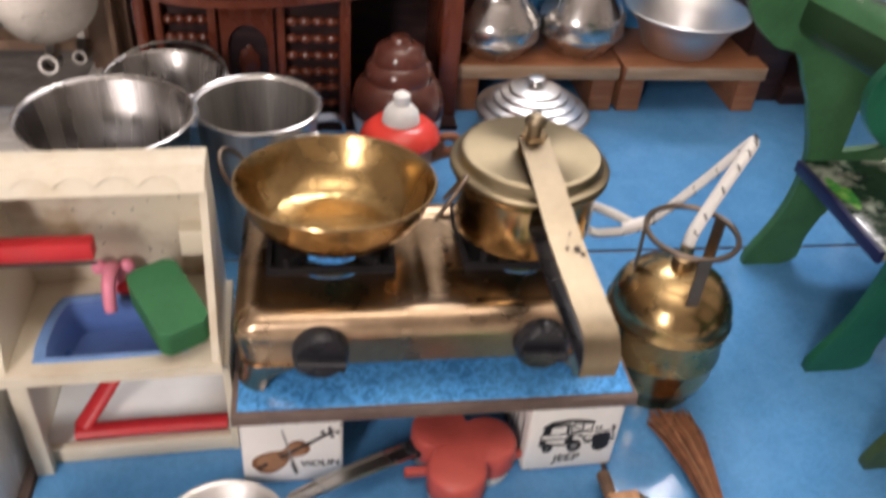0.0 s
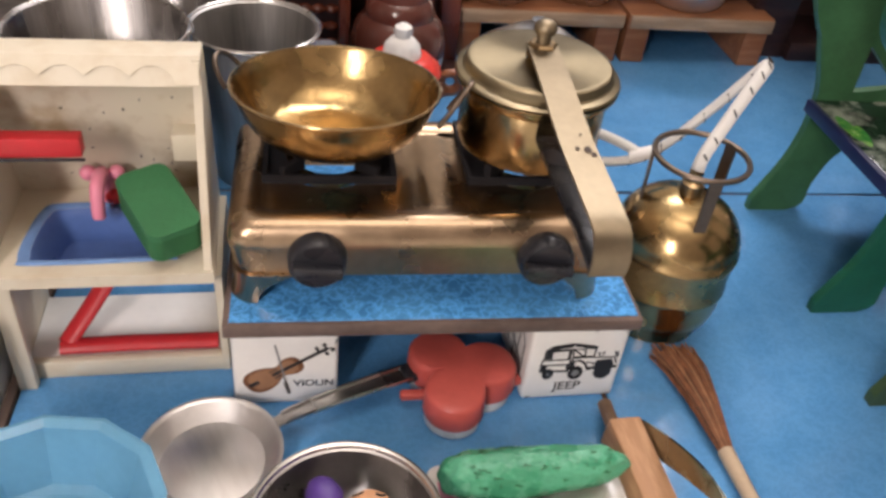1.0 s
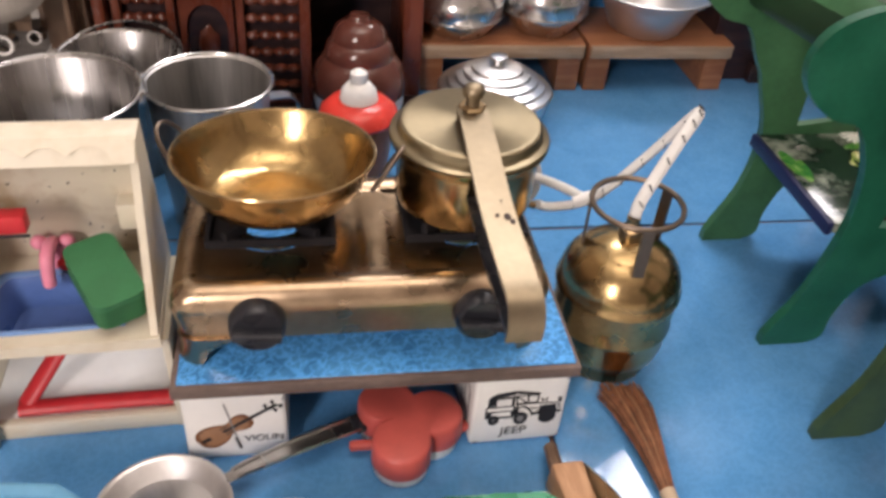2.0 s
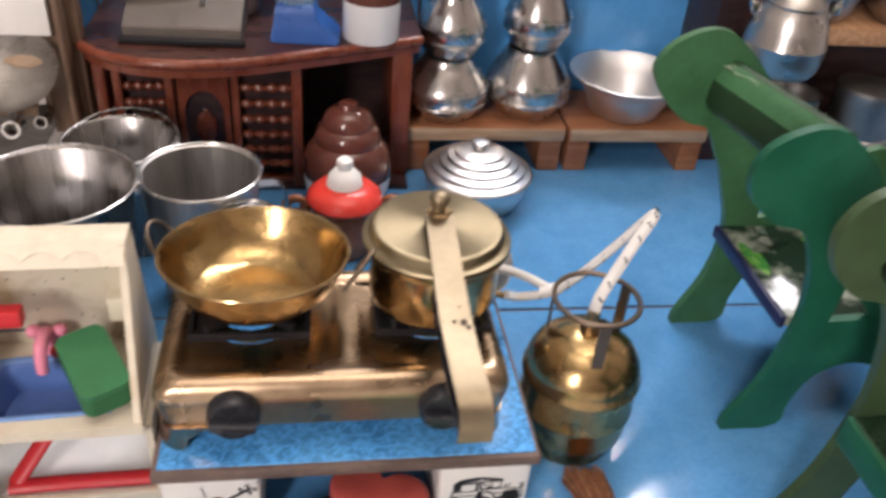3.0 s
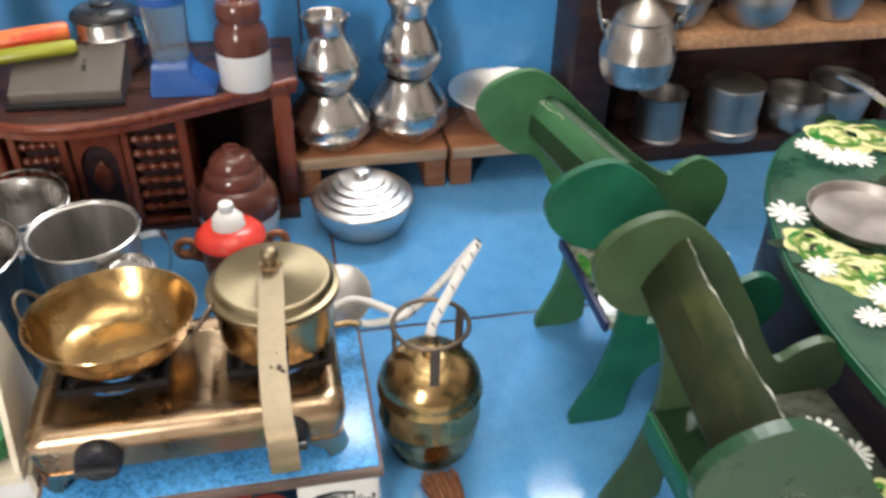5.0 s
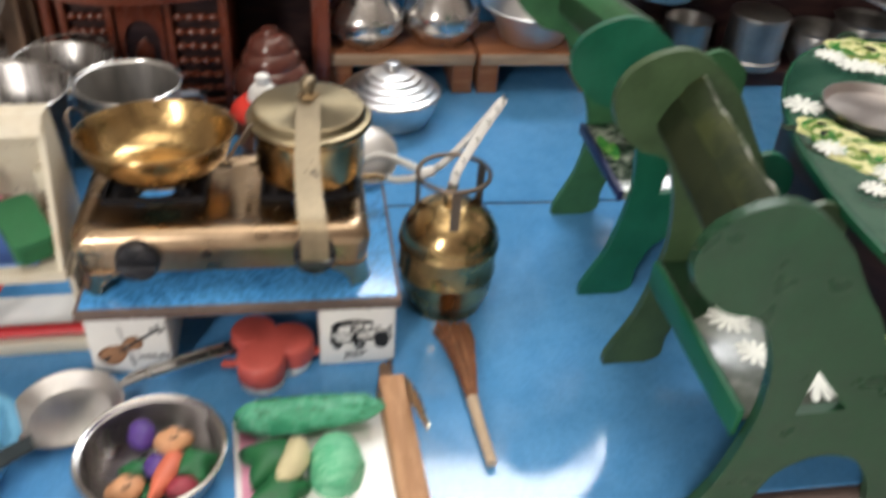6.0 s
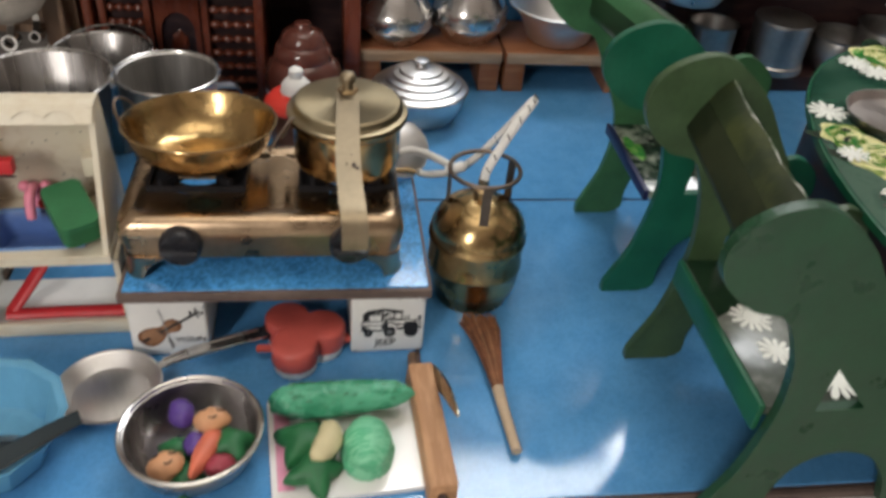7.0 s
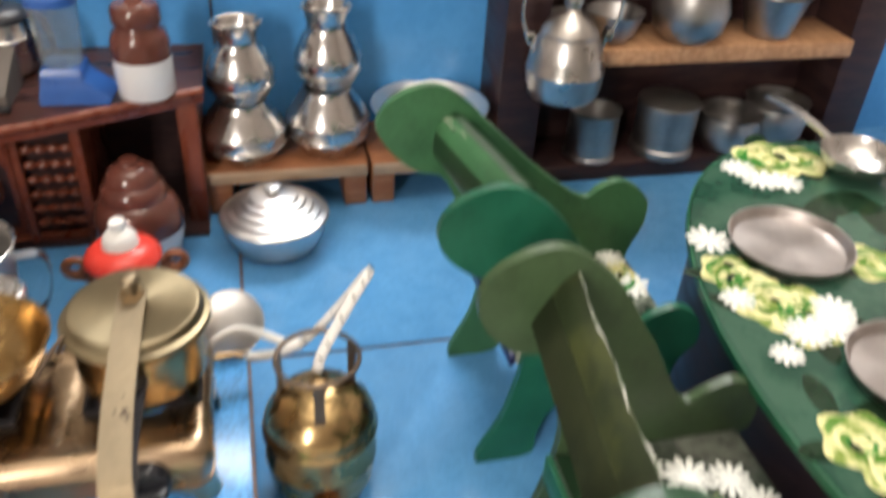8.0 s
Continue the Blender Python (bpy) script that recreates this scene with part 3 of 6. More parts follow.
slab = thing("tile_slab", "blue crackled tile slab with brown edges on four blocks", "slab", (0, 0, 0.0347))
part("tile_body", box(-0.0265, 0.1105, 0.2010, 0.3060, 0.0, 0.0048, 0.0006), TILE_BODY, slab, "brown clay tile edge")
part("glaze", box(-0.0245, 0.1090, 0.2030, 0.3045, 0.0046, 0.0056, 0.0005), SLAB_TILE, slab, "crackled blue glaze")
SLAB_Z = 0.0403

for blk, spots in ((b1, ((-0.0160, 0.0335), (0.0150, 0.0020), (0.0166, 0.0300))), (b2, ((-0.0150, 0.0018), (0.0162, 0.0325), (0.0050, 0.0338)))):
    for k, (u, v) in enumerate(spots):
        part("scuff", flat_shape(oval(u, v, 0.0009 + 0.0003 * k, 0.0004, 9, 35 * k), lambda p, q: (p, -0.00035, q)), INK_GREY, blk, "grey scuff mark", smooth=False)

# ---------- brass stove ----------
stove = thing("stove", "polished brass two-burner toy gas stove on the slab", "toy stove", (0.0365, 0.2400, SLAB_Z))


def stove_body():
    hx, y0, y1, top = 0.0608, -0.0335, 0.0335, 0.0335

    def loop(dx, z, r):
        out = []
        for cx, cy, a0 in ((hx - dx - r, y1 - dx - r, 0), (-hx + dx + r, y1 - dx - r, 90), (-hx + dx + r, y0 + dx + r, 180), (hx - dx - r, y0 + dx + r, 270)):
            for k in range(6):
                a = radians(a0 + 18 * k)
                out.append((cx + r * math.cos(a), cy + r * math.sin(a), z))
        return out

    bm = bmesh.new()
    layers = [loop(0.0022, 0.0135, 0.006), loop(0.0019, 0.0150, 0.006), loop(0.0003, 0.0250, 0.006), loop(0.0002, 0.0268, 0.006), loop(0.0010, 0.0305, 0.0062), loop(0.0030, 0.0330, 0.0062), loop(0.0060, 0.0338, 0.006), loop(0.0085, 0.0333, 0.005), loop(0.0100, 0.0326, 0.005)]
    rings = [[bm.verts.new(p) for p in lp] for lp in layers]
    n = len(rings[0])
    for a, b in zip(rings, rings[1:]):
        for k in range(n):
            bm.faces.new((a[k], a[(k + 1) % n], b[(k + 1) % n], b[k]))
    def field(x0, x1, ya, yb, r, z):
        out = []
        for cx, cy, a0 in ((x1 - r, yb - r, 0), (x0 + r, yb - r, 90), (x0 + r, ya + r, 180), (x1 - r, ya + r, 270)):
            out += [(cx + r * math.cos(radians(a0 + 18 * k)), cy + r * math.sin(radians(a0 + 18 * k)), z) for k in range(6)]
        return [bm.verts.new(p) for p in out]

    def fill(loops):
        vs = [v for lp in loops for v in lp]
        for a, b, c in tessellate_polygon([[Vector((v.co.x, v.co.y, 0)) for v in lp] for lp in loops]):
            bm.faces.new((vs[a], vs[b], vs[c]))

    edges = []
    for x0, x1, hx0 in ((-0.0520, 0.0015, -0.0295), (0.0085, 0.0560, 0.0360)):
        steps = [field(x0 + d, x1 - d, -0.0262 + d, 0.0285 - d, 0.0065 - d, 0.0326 - z) for d, z in ((0.0, 0.0), (0.0008, 0.0002), (0.0024, 0.0006), (0.0034, 0.0007))]
        for a, b in zip(steps, steps[1:]):
            for k in range(24):
                bm.faces.new((a[k], a[(k + 1) % 24], b[(k + 1) % 24], b[k]))
        hole = [bm.verts.new((hx0 + 0.0165 * math.cos(t), 0.006 + 0.0165 * math.sin(t), 0.0319)) for t in (2 * math.pi * k / 28 for k in range(28))]
        fill([steps[-1], hole])
        edges.append(steps[0])
    fill([list(rings[-1])] + edges)
    return bm


part("body", stove_body(), BRASS_STOVE, stove)
def corner_leg(sx, sy):
    """A sheet bent round the body's corner, cut to an arch on both sides and drawn in towards its foot."""
    cx, cy, r, run = 0.0608 - 0.0021 - 0.006, 0.0335 - 0.0021 - 0.006, 0.0061, 0.0125
    line = [(cx - run * (1 - k / 8), cy + r, 0.0, 1.0, run * (1 - k / 8)) for k in range(8)]
    line += [(cx + r * math.sin(radians(a)), cy + r * math.cos(radians(a)), math.sin(radians(a)), math.cos(radians(a)), 0.0) for a in range(0, 91, 15)]
    line += [(cx + r, cy - run * (k / 8), 1.0, 0.0, run * k / 8) for k in range(1, 9)]
    bm = bmesh.new()
    rings = []
    for x, y, nx, ny, out in line:
        foot = 0.0140 * min(1.0, out / run) ** 0.55
        col = []
        for side in (0.0, 0.0009):
            for q in (0.0, 0.35, 0.7, 1.0):
                z = 0.0140 + (foot - 0.0140) * q
                low = (0.0140 - z) / 0.0140
                flare = 0.0016 * max(0.0, low - 0.6) / 0.4
                col.append(bm.verts.new((sx * (x + nx * (side + flare)), sy * (y + ny * (side + flare) - 0.0048 * low), z + 0.0003)))
        rings.append(col)
    for a, b in zip(rings, rings[1:]):
        for k in range(3):
            bm.faces.new((a[k], a[k + 1], b[k + 1], b[k]))
            bm.faces.new((a[k + 4], b[k + 4], b[k + 5], a[k + 5]))
        bm.faces.new((a[0], b[0], b[4], a[4]))
        bm.faces.new((a[3], a[7], b[7], b[3]))
    return bm


for sx in (-1, 1):
    for sy in (-1, 1):
        part("leg", corner_leg(sx, sy), BRASS_STOVE, stove, angle=60)
for cx in (-0.0295, 0.0360):
    outer = [(cx - 0.0212, -0.0085), (cx + 0.0212, -0.0085), (cx + 0.0212, 0.0282), (cx - 0.0212, 0.0282)]
    inner = [(cx + 0.0115 * math.cos(t), 0.0060 + 0.0105 * math.sin(t)) for t in (-2 * math.pi * k / 28 for k in range(28))]
    pan = part("burner_tray", sheet([outer, inner], 0.0012, to=lambda u, v, w: (u, v, 0.0320 + w)), BLACK, stove, "black square burner tray", smooth=False)
    wall_in = [(u * 0.93 + cx * 0.07, (v - 0.0098) * 0.93 + 0.0098) for u, v in outer]
    part("pan_support", sheet([outer, wall_in], 0.0018, to=lambda u, v, w: (u, v, 0.0333 + w)), BLACK, stove, "black pan support", smooth=False)
    for k in range(4):
        a = radians(45 + 90 * k)
        part("support_arm", box(-0.0012, 0.0012, 0.012, 0.0215, 0.0334, 0.0378 if cx < 0 else 0.0391, 0.0003, 1, m=Matrix.Translation((cx, 0.0075, 0)) @ Matrix.Rotation(a, 4, "Z")), BLACK, stove, smooth=False)
    part("burner_ring", lathe([(0.0118, 0.0300), (0.0138, 0.0300), (0.0138, 0.0334), (0.0118, 0.0334)], 28, m=Matrix.Translation((cx, 0.006, 0)), closed=True), BRASS_DARK, stove, "brass burner ring")
for kx in (-0.0338, 0.0368):
    knob = part("knob", lathe([(0.0, 0.0), (0.0088, 0.0), (0.0090, 0.0012), (0.0086, 0.0052), (0.0076, 0.0062), (0.0, 0.0062)], 32, m=pose(kx, -0.0324, 0.0225, 90)), BLACK_PLASTIC, stove, "round black plastic knob")
    part("grip", box(-0.0076, 0.0076, -0.0016, 0.0016, 0.0055, 0.0098, 0.0007, m=pose(kx, -0.0324, 0.0225, 90, 6)), BLACK_PLASTIC, knob)
part("gas_pipe", tube([(0.055, 0.0335, 0.017), (0.068, 0.0345, 0.017), (0.072, 0.034, 0.016)], 0.0016), BRASS_DARK, stove)

# ---------- brass wok ----------
wok = thing("wok", "shallow polished brass wok with two loop handles on the burner", "wok", (0.0082, 0.2480, 0.0819))
prof = [(0.0, 0.0), (0.0150, 0.0002), (0.0200, 0.0009), (0.0239, 0.0027), (0.0271, 0.0058), (0.0296, 0.0097), (0.0313, 0.0138), (0.0325, 0.0172), (0.0331, 0.0182)]
part("bowl", lathe(vessel(prof, 0.0007), 64), BRASS_BRIGHT, wok)
part("rim_bead", tube([(0.0330 * math.cos(a), 0.0330 * math.sin(a), 0.0183) for a in (2 * math.pi * i / 64 for i in range(64))], 0.0005, 6, True), BRASS, wok, "thin rolled brass rim")
for a, tip, out, half in ((158, 0.0085, 0.0080, 0.0072), (-20, 0.0130, 0.0105, 0.0072)):
    ring = [(0.0325 + out * (0.25 + 0.75 * math.sin(t)), half * math.cos(t), 0.0130 + tip * math.sin(t)) for t in (math.pi * k / 12 for k in range(13))]
    bm = tube(ring, 0.0008, 8)
    bm.transform(Matrix.Rotation(radians(a), 4, "Z"))
    part("handle", bm, BRONZE, wok, "bent dark wire loop handle")

wok.matrix_basis = pose(0.0090, 0.2480, 0.0800, -4.5, 0, 0)

# ---------- brass pressure cooker ----------
cook = thing("pressure_cooker", "brass toy pressure cooker with a long strap handle on the burner", "pressure cooker", (0.0732, 0.2485, 0.0795))
part("pot", lathe([(0.0, 0.0), (0.0215, 0.0), (0.0232, 0.0012), (0.0238, 0.0040), (0.0238, 0.0200), (0.0246, 0.0206), (0.0252, 0.0216), (0.0252, 0.0225), (0.0264, 0.0230), (0.0267, 0.0236), (0.0267, 0.0244), (0.0, 0.0244)], 56), BRASS, cook)
lid = part("lid", lathe([(0.0, 0.0246), (0.0264, 0.0246), (0.0268, 0.0253), (0.0264, 0.0261), (0.0246, 0.0266), (0.0240, 0.0272), (0.0238, 0.0290), (0.0235, 0.0297), (0.0229, 0.0301), (0.0222, 0.0302), (0.0214, 0.0302), (0.0120, 0.03025), (0.0040, 0.0303), (0.0, 0.0303)], 72), BRASS_LID, cook, "flat tan brass lid", angle=24)
part("collar", lathe([(0.0, 0.0302), (0.0046, 0.0302), (0.0049, 0.0308), (0.0049, 0.0352), (0.0042, 0.0358), (0.0, 0.0358)], 6), BRASS_DARK, lid, "brass hexagon nut")
part("weight", lathe([(0.0, 0.0356), (0.0024, 0.0356), (0.0022, 0.0366), (0.0024, 0.0376), (0.0022, 0.0386), (0.0034, 0.0392), (0.0037, 0.0404), (0.0034, 0.0420), (0.0022, 0.0430), (0.0, 0.0433)], 24), BRASS_PALE, lid, "brass knob weight")
up = smooth_line([(0.0, 0.002, 0.0345), (-0.0005, -0.020, 0.0330), (-0.0012, -0.050, 0.0298), (-0.0005, -0.074, 0.0272), (0.0004, -0.0835, 0.0245), (0.0006, -0.0868, 0.0190), (0.0006, -0.0862, 0.0128)], 6)
part("handle", strap(up, 0.0098, 0.0010), BRASS_PALE, cook, "long pale brass strap handle")
lo = smooth_line([(0.0006, -0.0858, 0.0130), (0.0002, -0.080, 0.0150), (-0.0008, -0.060, 0.0165), (-0.0005, -0.040, 0.0160), (0.0, -0.0238, 0.0150)], 5)
part("lower_handle", strap(lo, 0.0085, 0.0016), BLACK_PLASTIC, cook, "black lower handle strip")
bm = bmesh.new()
for u, v, r in ((0.0010, -0.0545, 0.0011), (0.0022, -0.0565, 0.0008), (-0.0018, -0.0540, 0.0006), (0.0004, -0.0480, 0.0004)):
    flat_shape(oval(u, v, r, r * 1.3, 10), lambda u, v: (u, v, 0.0303 + (v + 0.05) * 0.118 + 0.0003), bm)
part("stain", bm, STAIN, cook, "dark burnt specks", smooth=False)

# ---------- gas cylinder with cord hose ----------
cyl = thing("gas_cylinder", "brass toy gas cylinder with a wire ring handle", "gas cylinder", (0.1382, 0.2470, 0.0))
part("body", lathe([(0.0, 0.0065), (0.0190, 0.0065), (0.0218, 0.0088), (0.0230, 0.0140), (0.0234, 0.0212), (0.0240, 0.0220), (0.0240, 0.0234), (0.0235, 0.0242), (0.0238, 0.0370), (0.0245, 0.0376), (0.0245, 0.0390),
                    (0.0239, 0.0398)] + [(0.0239 * math.cos(radians(a)), 0.0398 + 0.0200 * math.sin(radians(a))) for a in range(9, 90, 9)] + [(0.0, 0.0598)], 56), BRASS_AGED, cyl)
part("foot_ring", lathe([(0.0170, 0.0), (0.0186, 0.0), (0.0192, 0.0120), (0.0176, 0.0120)], 48, closed=True), BRASS_DARK, cyl)
part("valve", lathe([(0.0, 0.0590), (0.0042, 0.0590), (0.0042, 0.0640), (0.0026, 0.0650), (0.0026, 0.0690), (0.0, 0.0692)], 20), BRASS_DARK, cyl)
part("ring_handle", tube([(0.0168 * math.cos(t), 0.0168 * math.sin(t), 0.0752) for t in (2 * math.pi * k / 40 for k in range(40))], 0.0011, 8, True), BRONZE, cyl, "dark wire ring handle")
for a in (28, 158, 266):
    c, s = math.cos(radians(a)), math.sin(radians(a))
    part("ring_support", strap([(c * 0.0168, s * 0.0168, 0.0750), (c * 0.0166, s * 0.0166, 0.0650), (c * 0.0166, s * 0.0166, 0.0540)], 0.0044, 0.0011, (-s, c, 0)), BRONZE, cyl)

hose = thing("gas_hose", "white braided cord hose from the cylinder to the stove", "hose", (0, 0, 0))
line = smooth_line([(0.1382, 0.2470, 0.0692), (0.1405, 0.2490, 0.0760), (0.1520, 0.2570, 0.0920), (0.1595, 0.2625, 0.1005), (0.1615, 0.2650, 0.1020), (0.1603, 0.2664, 0.1000), (0.1500, 0.2705, 0.0820), (0.1380, 0.2735, 0.0650), (0.1281, 0.2745, 0.0570), (0.1160, 0.2760, 0.0540), (0.1095, 0.2745, 0.0565)], 6)
part("cord", tube(line, 0.0024, 10, flat=0.75), ROPE, hose)
part("branch_cord", tube(smooth_line([(0.1300, 0.2745, 0.0580), (0.1180, 0.2800, 0.0620), (0.1060, 0.2830, 0.0640), (0.0960, 0.2810, 0.0600)], 5), 0.0020, 10), ROPE, hose)
part("joint", tube([(0.1330, 0.2742, 0.0600), (0.1245, 0.2755, 0.0568)], 0.0028, 10), WHITE_PLASTIC, hose, "white plastic joint")
bm = bmesh.new()
for k in range(4, 50, 3):
    if k + 1 < len(line):
        p, q = line[k], line[k + 1]
        d = (q - p).normalized()
        s = d.cross(Vector((0.3, -0.8, 0.5))).normalized()
        w = s.cross(d)
        tube([p + s * 0.0018 + w * 0.0012, p + d * 0.0012 + w * 0.0022, p + d * 0.0024 - s * 0.0016 + w * 0.0014], 0.00035, 5, bm=bm)
part("dark_thread", bm, INK, hose, "dark woven thread flecks")

# ---------- toy sink ----------
sink = thing("toy_sink", "ivory plastic toy kitchen sink with a blue basin", "toy sink", (-0.0612, 0.2110, 0.0), 2.0)
HX = 0.0343
HR = 0.0320
whole = [(0.0090, 0.0), (0.0460, 0.0), (0.0485, 0.0480), (0.0322, 0.1132), (0.0205, 0.1132), (0.0180, 0.1030), (0.0012, 0.0525), (0.0, 0.0480), (0.0040, 0.0470)]
part("side_panel", sheet([whole], 0.0024, to=lambda u, v, w: (-HX + w, u, v)), IVORY, sink, smooth=False)
part("side_panel", sheet([[(0.0090, 0.0), (0.0460, 0.0), (0.0480, 0.0478), (0.0040, 0.0478)]], 0.0024, to=lambda u, v, w: (HX - 0.0024 + w, u, v)), IVORY, sink, smooth=False)
part("side_panel", sheet([[(0.0475, 0.0523), (0.0322, 0.1132), (0.0205, 0.1132), (0.0180, 0.1030), (0.0012, 0.0523)]], 0.0024, to=lambda u, v, w: (HR - 0.0024 + w, u, v)), IVORY, sink, smooth=False)


def back_y(v):
    return 0.0470 - 0.0170 * (v - 0.052) / 0.0628


part("back_panel", sheet([[(-HX + 0.002, 0.0480), (HR - 0.002, 0.0480), (HR - 0.002, 0.1115), (-HX + 0.002, 0.1115)]], 0.0020, to=lambda u, v, w: (u, back_y(v) + w, v)), IVORY_STAINED, sink, smooth=False)
part("canopy", box(-HX, HR, 0.0228, 0.0325, 0.1112, 0.1136, 0.0009), IVORY, sink)
part("canopy_board", sheet([[(-HX + 0.0024, 0.1062), (HR - 0.0024, 0.1062), (HR - 0.0024, 0.1112), (-HX + 0.0024, 0.1112)]], 0.0016, to=lambda u, v, w: (u, 0.0200 + w - (0.1112 - v) * 0.45, v)), IVORY, sink, smooth=False)
wave = [(-HX + 0.0002, 0.1138)]
for k in range(73):
    u = -HX + 0.0002 + (HX + HR - 0.0075) * k / 72
    wave.append((u, 0.1092 + 0.0024 * abs(math.sin(5 * math.pi * k / 72)) ** 0.8))
wave += [(HR - 0.0070, 0.1075), (HR - 0.0004, 0.1075), (HR - 0.0004, 0.1138)]
part("scalloped_trim", sheet([wave], 0.0012, to=lambda u, v, w: (u, 0.0228 - w - (0.1138 - v) * 0.85, v)), IVORY, sink, "scalloped ivory front trim", smooth=False)
bas = [(-0.0220, 0.0335), (-0.0150, 0.0365), (0.0130, 0.0365), (0.0195, 0.0330), (0.0195, 0.0110), (0.0165, 0.0075), (-0.0200, 0.0065), (-0.0240, 0.0090), (-0.0245, 0.0180)]
bl = [(p.x, p.y) for p in smooth_line([(u, v, 0) for u, v in bas], 4, True)]
top = [(-HX, 0.0), (HR + 0.0006, 0.0), (HR, 0.0475), (-HX, 0.0475)]
part("counter", sheet([top, bl[::-1]], 0.0042, to=lambda u, v, w: (u, v, 0.0480 + w)), IVORY, sink, smooth=False)


def basin_mesh(levels, floor_on):
    bm = bmesh.new()
    cx, cy = -0.0025, 0.0215
    rings = []
    for k, z in levels:
        rings.append([bm.verts.new((cx + (u - cx) * k, cy + (v - cy) * k, z)) for u, v in bl])
    n = len(bl)
    for a, b in zip(rings, rings[1:]):
        for i in range(n):
            bm.faces.new((a[i], a[(i + 1) % n], b[(i + 1) % n], b[i]))
    if floor_on:
        bm.faces.new(rings[-1])
    return bm


basin_part = part("basin", basin_mesh(((0.90, 0.0524), (0.86, 0.0512), (0.80, 0.0480), (0.72, 0.0405), (0.60, 0.0395)), True), SINK_BLUE, sink, "blue plastic basin")
part("basin_rim", basin_mesh(((1.06, 0.0524), (1.04, 0.0532), (0.98, 0.0533), (0.90, 0.0525)), False), SINK_RIM, basin_part, "pale blue basin rim")
fau = part("faucet", tube(smooth_line([(-0.0030, 0.0395, 0.0520), (-0.0032, 0.0392, 0.0610), (-0.0035, 0.0360, 0.0652), (-0.0040, 0.0300, 0.0640), (-0.0042, 0.0275, 0.0580), (-0.0042, 0.0270, 0.0545)], 5), lambda t: 0.0027 - 0.0006 * t, 10), PINK, sink, "pink plastic tap")
for s in (-1, 1):
    part("tap_knob", lumpy(0.0028, 0.0024, 0.0028, 3 + s, 0.06, Matrix.Translation((-0.0036 + s * 0.0044, 0.0385, 0.0640)), 2), PINK, fau)
part("tap_foot", lumpy(0.0034, 0.0030, 0.0026, 5, 0.08, Matrix.Translation((-0.0005, 0.0370, 0.0555)), 2), RED, fau, "red plastic tap foot")
part("red_shelf", box(-HX + 0.0022, -0.0032, 0.0170, 0.0225, 0.0832, 0.0895, 0.0006), RED, sink, "red plastic bar shelf")
part("shelf_trim", box(-HX + 0.0022, -0.0024, 0.0163, 0.0169, 0.0824, 0.0834, 0.0002), BLACK_PLASTIC, sink, "dark worn edge strip")
part("soap_shelf", box(0.0200, 0.0312, 0.0320, 0.0420, 0.0720, 0.0820, 0.0008), IVORY, sink)
part("base_sill", box(-HX, HX, 0.0090, 0.0125, 0.0, 0.0072, 0.0006), IVORY, sink)
part("base_plate", box(-HX + 0.0026, HX - 0.0026, 0.0127, 0.0440, 0.0005, 0.0062, 0.0004), WHITE_CARD, sink, "white card base plate")
part("front_post", box(-HX, -HX + 0.0060, 0.0040, 0.0080, 0.0, 0.0478, 0.0006), IVORY, sink)
part("red_strip", tube([(-0.0215, 0.0150, 0.0090), (0.0, 0.0152, 0.0092), (0.0305, 0.0150, 0.0090)], 0.0033, 10, flat=0.7), RED, sink, "red plastic strip inside the base")
part("red_strip", tube([(-0.0200, 0.0160, 0.0092), (-0.0110, 0.0240, 0.0200), (-0.0010, 0.0335, 0.0330)], 0.0037, 10, flat=0.55), RED, sink, "slanting red plastic strip inside the base")
bm = bmesh.new()
random.seed(5)
for _ in range(16):
    u, v = random.uniform(-0.020, 0.022), random.uniform(0.060, 0.098)
    flat_shape(oval(u, v, random.uniform(0.0003, 0.0007), random.uniform(0.0002, 0.0004), 8, random.uniform(0, 90)), lambda u, v: (u, back_y(v) - 0.0002, v), bm)
tagged(part("speck", bm, STAIN, sink, "dark dirt specks", smooth=False), kind="stuff")
rr = [(sx * 0.0046 + 0.0038 * math.cos(radians(a0 + 15 * k)), sy * 0.0108 + 0.0040 * math.sin(radians(a0 + 15 * k))) for sx, sy, a0 in ((1, 1, 0), (-1, 1, 90), (-1, -1, 180), (1, -1, 270)) for k in range(7)]
sponge = thing("sponge", "small green foam sponge leaning in the sink basin", "sponge", (0, 0, 0))
sponge.matrix_basis = pose(-0.0455, 0.2285, 0.0590, 10, -4, 29)
for nm, mt, z, h, lb in (("foam", SPONGE, 0.0, 0.0082, ""), ("scouring_face", SPONGE_TOP, 0.0083, 0.0027, "lighter green face")):
    bm = sheet([rr], h, to=lambda u, v, w, z=z: (u, v, z + w))
    bmesh.ops.bevel(bm, geom=[e for e in bm.edges if e.calc_face_angle(0) > 1.0], offset=0.0005, segments=2, affect="EDGES")
    part(nm, bm, mt, sponge, lb)

# ---------- small things in front ----------
pan = thing("frying_pan", "small stainless steel frying pan with a flat handle", "pan", (-0.0300, 0.1800, 0.0), 24)
part("pan_body", lathe(vessel([(0.0, 0.0), (0.0158, 0.0), (0.0168, 0.0010), (0.0208, 0.0066), (0.0222, 0.0072)], 0.0007), 48), STEEL_PALE, pan)
part("pan_floor", lathe([(0.0, 0.0008), (0.0163, 0.0008), (0.0163, 0.0012), (0.0158, 0.0014), (0.0, 0.0012)], 48), PAN_FLOOR, pan, "worn matt pan floor")
part("handle", strap(smooth_line([(0.0215, 0.0, 0.0085), (0.030, 0.0, 0.0100), (0.050, 0.0, 0.0100), (0.0720, 0.0, 0.0085)], 4), lambda t: 0.0042 + 0.0026 * t, 0.0012, (0, 1, 0)), STEEL, pan, "ridged steel handle")
